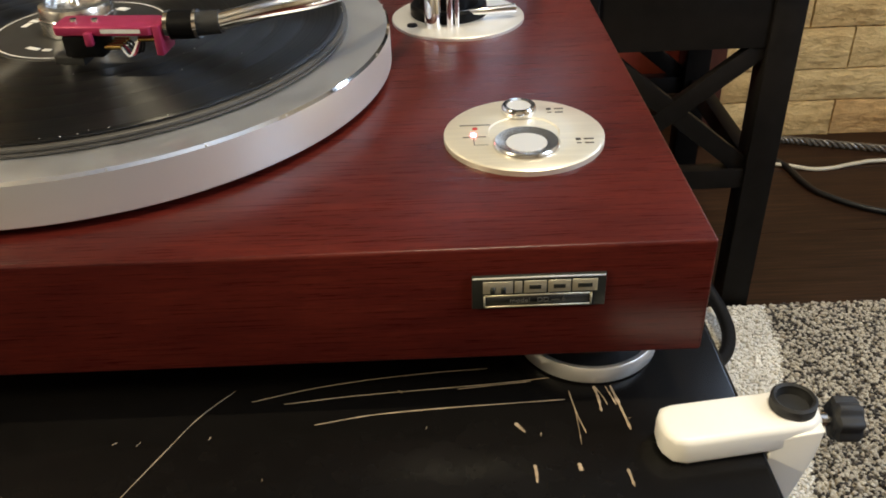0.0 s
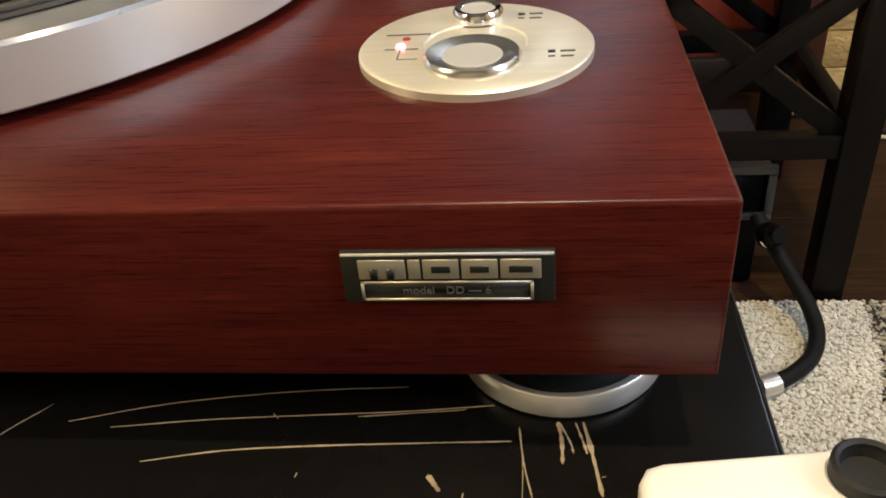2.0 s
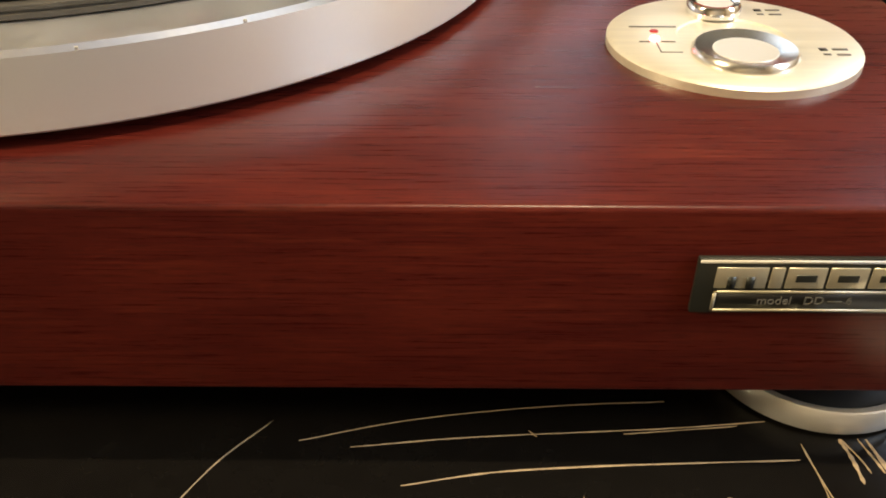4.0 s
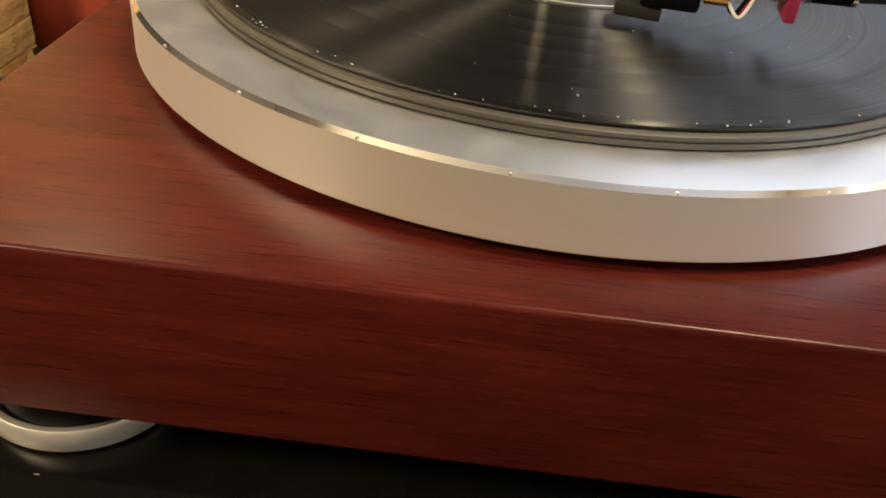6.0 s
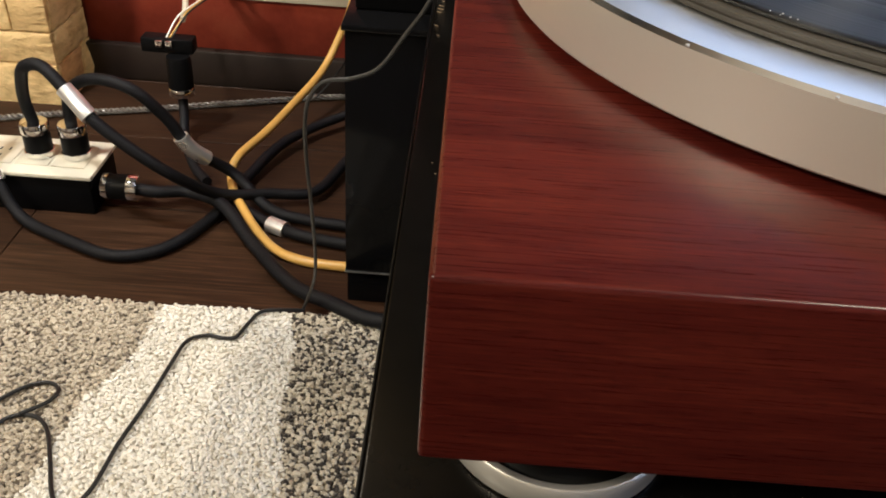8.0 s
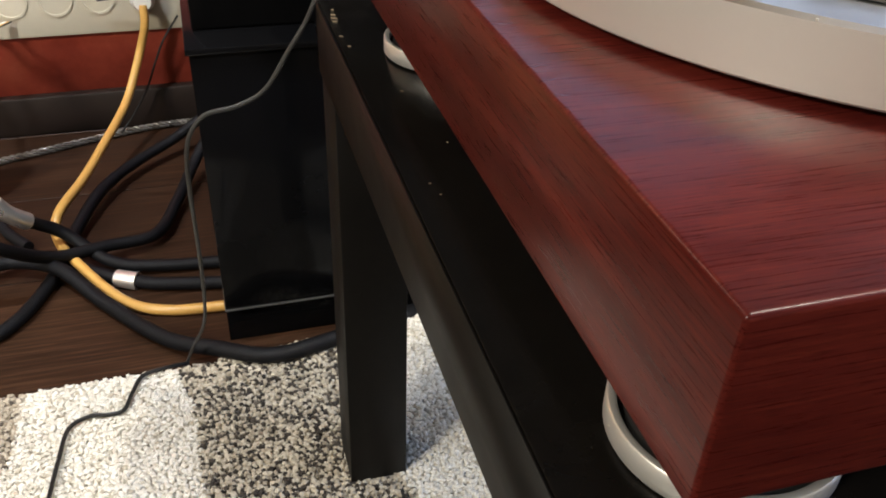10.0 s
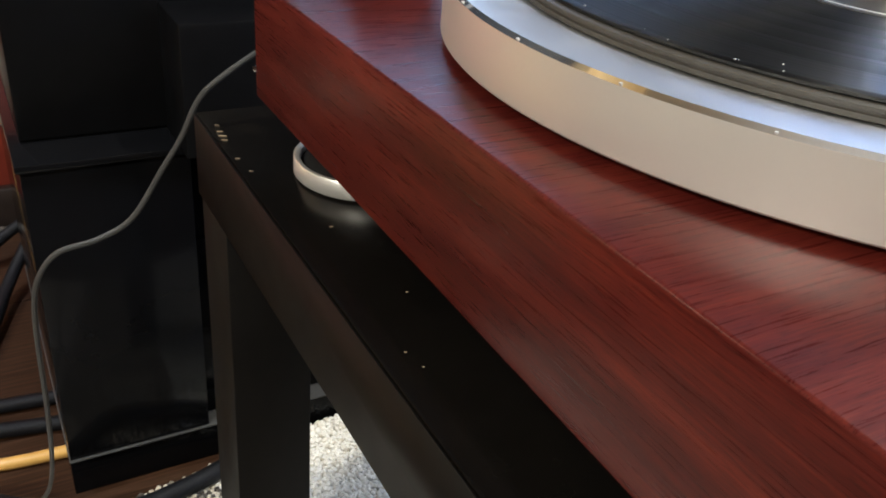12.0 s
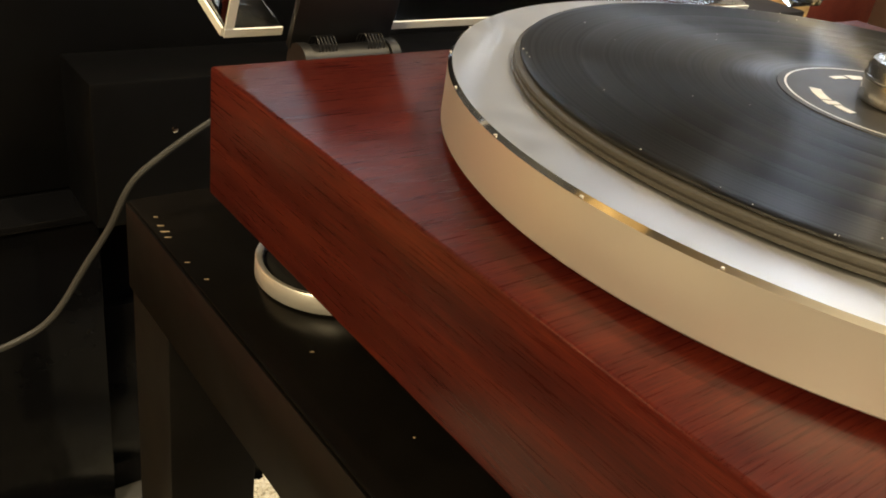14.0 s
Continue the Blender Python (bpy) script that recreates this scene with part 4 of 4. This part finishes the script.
for k, (c, dx) in enumerate(((YELLOW, 0.0), (BLACK_CORD, 0.004), (WHITE, -0.004))):
    part("wire", tube([(-0.412 + dx, 1.010, 0.150), (-0.400 + dx, 1.03, 0.168 + 0.003 * k), (-0.390 + dx, 1.06, 0.180), (-0.375 + dx, 1.15, 0.176), (-0.350 + dx, 1.185, 0.178)], 0.0012, 8), c, adapter)
part("lead", tube([(-0.397, 1.035, 0.170), (-0.402, 1.07, 0.178), (-0.418, 1.13, 0.200), (-0.420, 1.18, 0.30), (-0.420, 1.185, 0.5)], 0.0045, 10), CREAM, adapter)


def twisted(name, label, pts, r):
    ob = thing(name, label, "cable")
    line = spline(pts, 60)
    for s in range(3):
        strand = [p + Vector((0, r * math.cos(i * 0.55 + s * 2.094), r * 1.0 + r * math.sin(i * 0.55 + s * 2.094))) for i, p in enumerate(line)]
        part("strand", tube(strand, r * 0.60, 6, 1, False), TWIST, ob)
    return ob


twisted("speaker_cable", "silver grey twisted speaker cable along the wall", [(-0.85, 0.96, 0.003), (-0.733, 0.985, 0.003), (-0.614, 1.028, 0.003), (-0.494, 1.063, 0.003), (-0.353, 1.112, 0.003), (-0.186, 1.165, 0.003), (-0.06, 1.170, 0.003)], 0.0034)
twisted("speaker_cable", "silver grey twisted speaker cable along the wall", [(0.85, 1.090, 0.003), (0.95, 1.092, 0.003), (1.03, 1.088, 0.003), (1.19, 1.04, 0.003), (1.35, 1.01, 0.003)], 0.0045)
cable("white_cable", "thin white cord lying on the floor", [(0.90, 1.03, 0.004), (0.998, 1.0, 0.004), (1.035, 0.984, 0.004), (1.069, 0.984, 0.004), (1.12, 0.998, 0.004), (1.173, 1.004, 0.004), (1.35, 0.99, 0.004)], 0.0034, CREAM)
cable("black_cable", "thin black cord lying on the floor", [(0.95, 1.06, 0.005), (0.994, 1.004, 0.005), (1.005, 0.94, 0.005), (1.024, 0.895, 0.005), (1.096, 0.837, 0.005), (1.25, 0.80, 0.005)], 0.0050, BLACK_CORD)
cable("signal_lead", "thin grey lead hanging from the turntable to the floor", [(0.055, 0.462, 0.478), (0.026, 0.458, 0.466), (0.004, 0.456, 0.454), (-0.012, 0.456, 0.441), (-0.024, 0.456, 0.418), (-0.036, 0.456, 0.400), (-0.055, 0.456, 0.372), (-0.075, 0.457, 0.361), (-0.097, 0.458, 0.356), (-0.109, 0.459, 0.342), (-0.114, 0.461, 0.322), (-0.116, 0.470, 0.285), (-0.117, 0.490, 0.227), (-0.120, 0.520, 0.151), (-0.126, 0.545, 0.100), (-0.140, 0.585, 0.045), (-0.150, 0.600, 0.012)], 0.0017, CORD, None, 8, 8)
cable("signal_lead", "thin black lead winding over the rug", [(-0.150, 0.604, 0.006), (-0.173, 0.589, 0.017), (-0.194, 0.581, 0.018), (-0.204, 0.557, 0.018), (-0.211, 0.537, 0.018), (-0.224, 0.534, 0.018), (-0.242, 0.536, 0.018), (-0.260, 0.524, 0.018), (-0.266, 0.487, 0.018), (-0.272, 0.434, 0.018), (-0.281, 0.380, 0.018), (-0.286, 0.328, 0.018), (-0.299, 0.303, 0.018), (-0.315, 0.317, 0.018), (-0.332, 0.353, 0.018), (-0.350, 0.389, 0.018), (-0.368, 0.405, 0.018), (-0.391, 0.402, 0.018), (-0.41, 0.375, 0.018), (-0.45, 0.34, 0.018)], 0.0021, BLACK_CORD, None, 8, 8)
cable("signal_lead", "thin black lead looping over the rug", [(-0.382, 0.404, 0.021), (-0.364, 0.424, 0.019), (-0.361, 0.442, 0.018), (-0.375, 0.45, 0.018), (-0.394, 0.442, 0.018), (-0.415, 0.415, 0.018), (-0.430, 0.38, 0.018), (-0.47, 0.35, 0.018)], 0.0021, BLACK_CORD, None, 8, 8)

cable("black_cable", "thin black cord across the wall socket", [(-0.227, 1.172, 0.205), (-0.198, 1.168, 0.209), (-0.161, 1.160, 0.2150), (-0.125, 1.168, 0.230), (-0.085, 1.172, 0.242)], 0.0016, BLACK_CORD, None, 6, 8)
cable("black_cable", "thin black cord hanging from the wall socket to the floor", [(-0.121, 1.170, 0.177), (-0.146, 1.166, 0.143), (-0.162, 1.165, 0.111), (-0.181, 1.165, 0.069), (-0.207, 1.160, 0.030), (-0.228, 1.150, 0.008)], 0.0016, BLACK_CORD, None, 6, 8)

# ---- boxed device and its lead beside the brace table ----
case = thing("device_box", "grey metal device box with a black front on the floor", "device")
part("body", box(0.560, 0.719, 0.652, 0.795, 0.0975, 0.160, 0.002), BOX_GREY, case, "grey metal housing")
part("base", box(0.564, 0.715, 0.656, 0.791, 0.004, 0.097, 0.002), MATT, case, "black lower housing")
for a, b, c, d in ((0.556, 0.723, 0.154, 0.164), (0.556, 0.723, 0.096, 0.104), (0.556, 0.566, 0.1045, 0.1535), (0.714, 0.723, 0.1045, 0.1535)):
    part("front_rim", box(a, b, 0.644, 0.6515, c, d, 0.0012), BOX_GREY, case)
part("front_plate", box(0.5665, 0.7135, 0.6485, 0.6518, 0.1048, 0.1532), MATT, case, "black recessed front plate")
part("top_sticker", box(0.650, 0.672, 0.700, 0.735, 0.1602, 0.1606), CREAM, case, "small pale sticker")
for k in range(4):
    part("rim_notch", box(0.7228, 0.7236, 0.6455, 0.6505, 0.106 + 0.012 * k, 0.111 + 0.012 * k), RUBBER, case)
for fx, fy in ((0.572, 0.668), (0.707, 0.668), (0.572, 0.780), (0.707, 0.780)):
    part("foot", lathe([(0, 0), (0.007, 0), (0.007, 0.004), (0, 0.004)], 16, (fx, fy, 0.0)), RUBBER, case)
hose = cable("mains_cable", "thick black braided cable curving from the device box onto the rug", [(0.706, 0.640, 0.106), (0.714, 0.625, 0.094), (0.728, 0.604, 0.074), (0.742, 0.582, 0.054), (0.752, 0.558, 0.040), (0.753, 0.528, 0.030), (0.742, 0.500, 0.025), (0.719, 0.475, 0.025), (0.690, 0.457, 0.025), (0.650, 0.446, 0.025), (0.60, 0.44, 0.024), (0.52, 0.45, 0.024), (0.42, 0.46, 0.024)], 0.0085, BRAID, None, 8, 14)
part("connector", moved(lathe([(0.0085, 0), (0.0125, 0.002), (0.0125, 0.020), (0.0090, 0.024), (0.0085, 0.030), (0, 0.030)], 24), pose(0.714, 0.623, 0.093, 62, 0, 14)), MATT, hose, "black round connector")
part("ring", moved(lathe([(0.0110, -0.006), (0.0118, -0.005), (0.0118, 0.003), (0.0110, 0.004)], 24), pose(0.716, 0.619, 0.090, 62, 0, 18)), CHROME, hose, "chrome ring")
part("sleeve", tube([(0.697, 0.4605, 0.025), (0.690, 0.457, 0.025), (0.680, 0.4535, 0.025)], 0.0115, 20, 6), SLEEVE, hose, "satin metal sleeve")

# ---- wall socket ----
sock = thing("wall_socket", "cream multiple wall socket on the red wall", "socket")
part("frame", box(-0.375, -0.100, Y1 - 0.010, Y1, 0.150, 0.236, 0.003), CREAM, sock)
for k, x in enumerate((-0.345, -0.285, -0.228, -0.166)):
    part("insert", moved(lathe([(0, 0.002), (0.019, 0.002), (0.0205, 0.0115), (0.024, 0.0115), (0.024, 0.009)], 40), pose(x, Y1, 0.203, 90)), CREAM, sock)
    for s in (-0.008, 0.008):
        part("contact", moved(lathe([(0.0025, 0.0021), (0.0025, 0.003), (0, 0.003)], 12), pose(x + s, Y1, 0.203, 90)), RUBBER, sock)
wp = thing("white_plug", "white round mains plug in the wall socket", "plug")
part("body", moved(lathe([(0, 0.004), (0.0185, 0.004), (0.0175, 0.030), (0.012, 0.040), (0, 0.041)], 32), pose(-0.166, Y1, 0.203, 90)), WHITE, wp)

# ---- rug ----
RX0, RX1, RY0, RY1 = -1.3, 1.5, 0.13, 0.589
rug = thing("rug", "ivory and speckled grey striped pile rug on the floor", "rug")


def stripe_at(x, y):
    """Which stripe of the rug lies here; the borders waver."""
    w = 0.006 * noise.noise((x * 14, y * 14, 3)) + 0.004 * math.sin(y * 40)
    if x < -0.299 + (y - 0.589) * 0.2 + w:
        return "beige"
    if -0.158 - (y - 0.589) * 0.12 + w < x < 0.013 - (y - 0.589) * 0.1 + w or x > 0.825 + (y - 0.589) * 0.17 + w:
        return "dark"
    return "light"


def edge_at(x):
    """The rug's back border, which bulges a little towards the rack."""
    return 0.586 + 0.040 * math.exp(-((x - 0.16) / 0.17) ** 2) + 0.014 / (1 + math.exp(-(x - 0.55) * 20)) + 0.006 * x * (1 if x < 0 else 0) + 0.004


back = [(RX0, RY0), (RX1, RY0)] + [(RX1 - 0.02 * k, edge_at(RX1 - 0.02 * k)) for k in range(141)]
part("backing", prism(back, 0.0005, 0.009), RUG_BACK, rug)


def pile(name, stripe, material, boxes, gap, radius):
    verts, faces = [], []
    for x0, x1, y0, y1 in boxes:
        nx, ny = int((x1 - x0) / gap), int((y1 - y0) / gap)
        for i in range(nx):
            for j in range(ny):
                x, y = x0 + (i + random.uniform(0, 1)) * gap, y0 + (j + random.uniform(0, 1)) * gap
                if stripe_at(x, y) != stripe or y > edge_at(x):
                    continue
                h, r, a = random.uniform(0.0132, 0.0160), radius * random.uniform(0.75, 1.25), random.uniform(0, 6.28)
                lx, ly, b = random.uniform(-0.002, 0.002), random.uniform(-0.002, 0.002), len(verts)
                for k in range(4):
                    verts.append((x + r * math.cos(a + k * 1.5708), y + r * math.sin(a + k * 1.5708), 0.0085))
                for k in range(4):
                    verts.append((x + lx + 0.8 * r * math.cos(a + 0.5 + k * 1.5708), y + ly + 0.8 * r * math.sin(a + 0.5 + k * 1.5708), h - 0.001))
                verts.append((x + lx, y + ly, h))
                for k in range(4):
                    faces.append((b + k, b + (k + 1) % 4, b + 4 + (k + 1) % 4, b + 4 + k))
                    faces.append((b + 4 + k, b + 4 + (k + 1) % 4, b + 8))
    me = bpy.data.meshes.new(name)
    me.from_pydata(verts, [], faces)
    me.materials.append(material)
    ob = new(name, me)
    ob.parent = rug
    return tagged(ob, kind="stuff")


RYM = RY1 + 0.045
NEAR = [(-0.62, 0.24, 0.22, RYM), (0.50, 1.15, 0.25, RYM)]
FAR = [(RX0, -0.62, 0.145, RYM), (-0.62, 0.24, 0.145, 0.22), (0.24, 0.50, 0.145, RYM), (0.50, 1.15, 0.145, 0.25), (1.15, RX1, 0.145, RYM)]
for stripe, mat in (("light", LIGHT_PILE), ("dark", DARK_PILE), ("beige", BEIGE_PILE)):
    pile(stripe + "_pile", stripe, mat, NEAR, 0.0030, 0.0030)
    pile(stripe + "_pile", stripe, mat, FAR, 0.0085, 0.0070)

# ---- floor boards ----
PW, PL = 0.192, 1.29
for r in range(3):
    y1 = Y1 - 0.02 - r * PW
    for c in range(4):
        x0 = X0 + 0.05 + c * PL - (r * 0.43) % PL
        bm = box(max(x0, X0), min(x0 + PL - 0.0015, X1), y1 - PW + 0.0015, y1, -0.004, 0.0, 0.0006, 1)
        part("board", bm, LAMINATE, floor)
part("board", box(X0, X1, Y0, Y1 - 0.02 - 3 * PW, -0.004, 0.0, 0.0006, 1), LAMINATE, floor)
part("board", box(X0, X1, Y1 - 0.0185, Y1, -0.004, 0.0), LAMINATE, floor)

# ---- stone facing: two piers of split blocks ----
def block(w, d, h, seed):
    """One split block: w wide, d deep, h high, rough on its outer faces."""
    bm = bmesh.new()
    nx, nz = max(3, int(w / 0.022)), 3
    rnd = random.Random(seed)
    g = [[bm.verts.new((w * i / nx, -(0.004 + 0.010 * abs(noise.noise((seed * 3.1 + i * 0.55, k * 0.9, seed)))) * (0.35 if i in (0, nx) or k in (0, nz) else 1) - rnd.uniform(0, 0.003), h * k / nz)) for k in range(nz + 1)] for i in range(nx + 1)]
    for i in range(nx):
        for k in range(nz):
            bm.faces.new((g[i][k], g[i + 1][k], g[i + 1][k + 1], g[i][k + 1]))
    bk = [[bm.verts.new((x, d, z)) for z in (0, h)] for x in (0, w)]
    bm.faces.new([g[0][k] for k in range(nz + 1)] + [bk[0][1], bk[0][0]])
    bm.faces.new([g[nx][k] for k in range(nz, -1, -1)] + [bk[1][0], bk[1][1]])
    bm.faces.new([g[i][nz] for i in range(nx + 1)] + [bk[1][1], bk[0][1]])
    bm.faces.new([g[i][0] for i in range(nx, -1, -1)] + [bk[0][0], bk[1][0]])
    bmesh.ops.recalc_face_normals(bm, faces=bm.faces)
    return bm


def pier(name, x0, x1, y0, y1, top, side, label):
    w = structure(obj(name, box(x0 + 0.012, x1 - 0.012, y0 + 0.012, y1, 0, top), GROUT), label, "wall")
    z, k = 0.0, 0
    rnd = random.Random(len(name) * 7)
    if side:
        part("upper_facing", box(x0, x1, y0 - 0.006, y1 - 0.001, top + 0.08, ZC - 0.002, 0.004), STONE, w)
    while z < top:
        h = rnd.choice((0.052, 0.060, 0.068, 0.075))
        x = x0 + rnd.uniform(-0.004, 0.004)
        while x < x1 - 0.02:
            wd = min(rnd.uniform(0.10, 0.24), x1 - x)
            if x1 - x - wd < 0.05:
                wd = x1 - x
            k += 1
            o = part("stone_block", block(wd - 0.003, 0.03, h - 0.003, k), STONE, w)
            o.location = (x, y0, z)
            x += wd
        y = y0 + 0.006
        while side and y < y1 - 0.01:
            wd = min(rnd.uniform(0.06, 0.13), y1 - y)
            k += 1
            o = part("stone_block", block(wd - 0.003, 0.02, h - 0.003, k), STONE, w)
            o.matrix_basis = pose(x1 - 0.004, y, z, 0, 0, 90) if side > 0 else pose(x0 + 0.004, y + wd, z, 0, 0, -90)
            y += wd
        z += h
    return w


pier("wall_pier_left", -1.10, -0.612, 1.075, Y1, 0.75, 1, "wall pier faced with yellow split stone")
pier("wall_pier_right", 0.905, 1.75, 1.125, Y1, 0.64, 0, "wall pier faced with yellow split stone")
structure(obj("trim", box(0.850, 0.904, 1.10, Y1, 0.0, 0.70, 0.004), BARK), "dark red brown rough wooden trim", "trim")
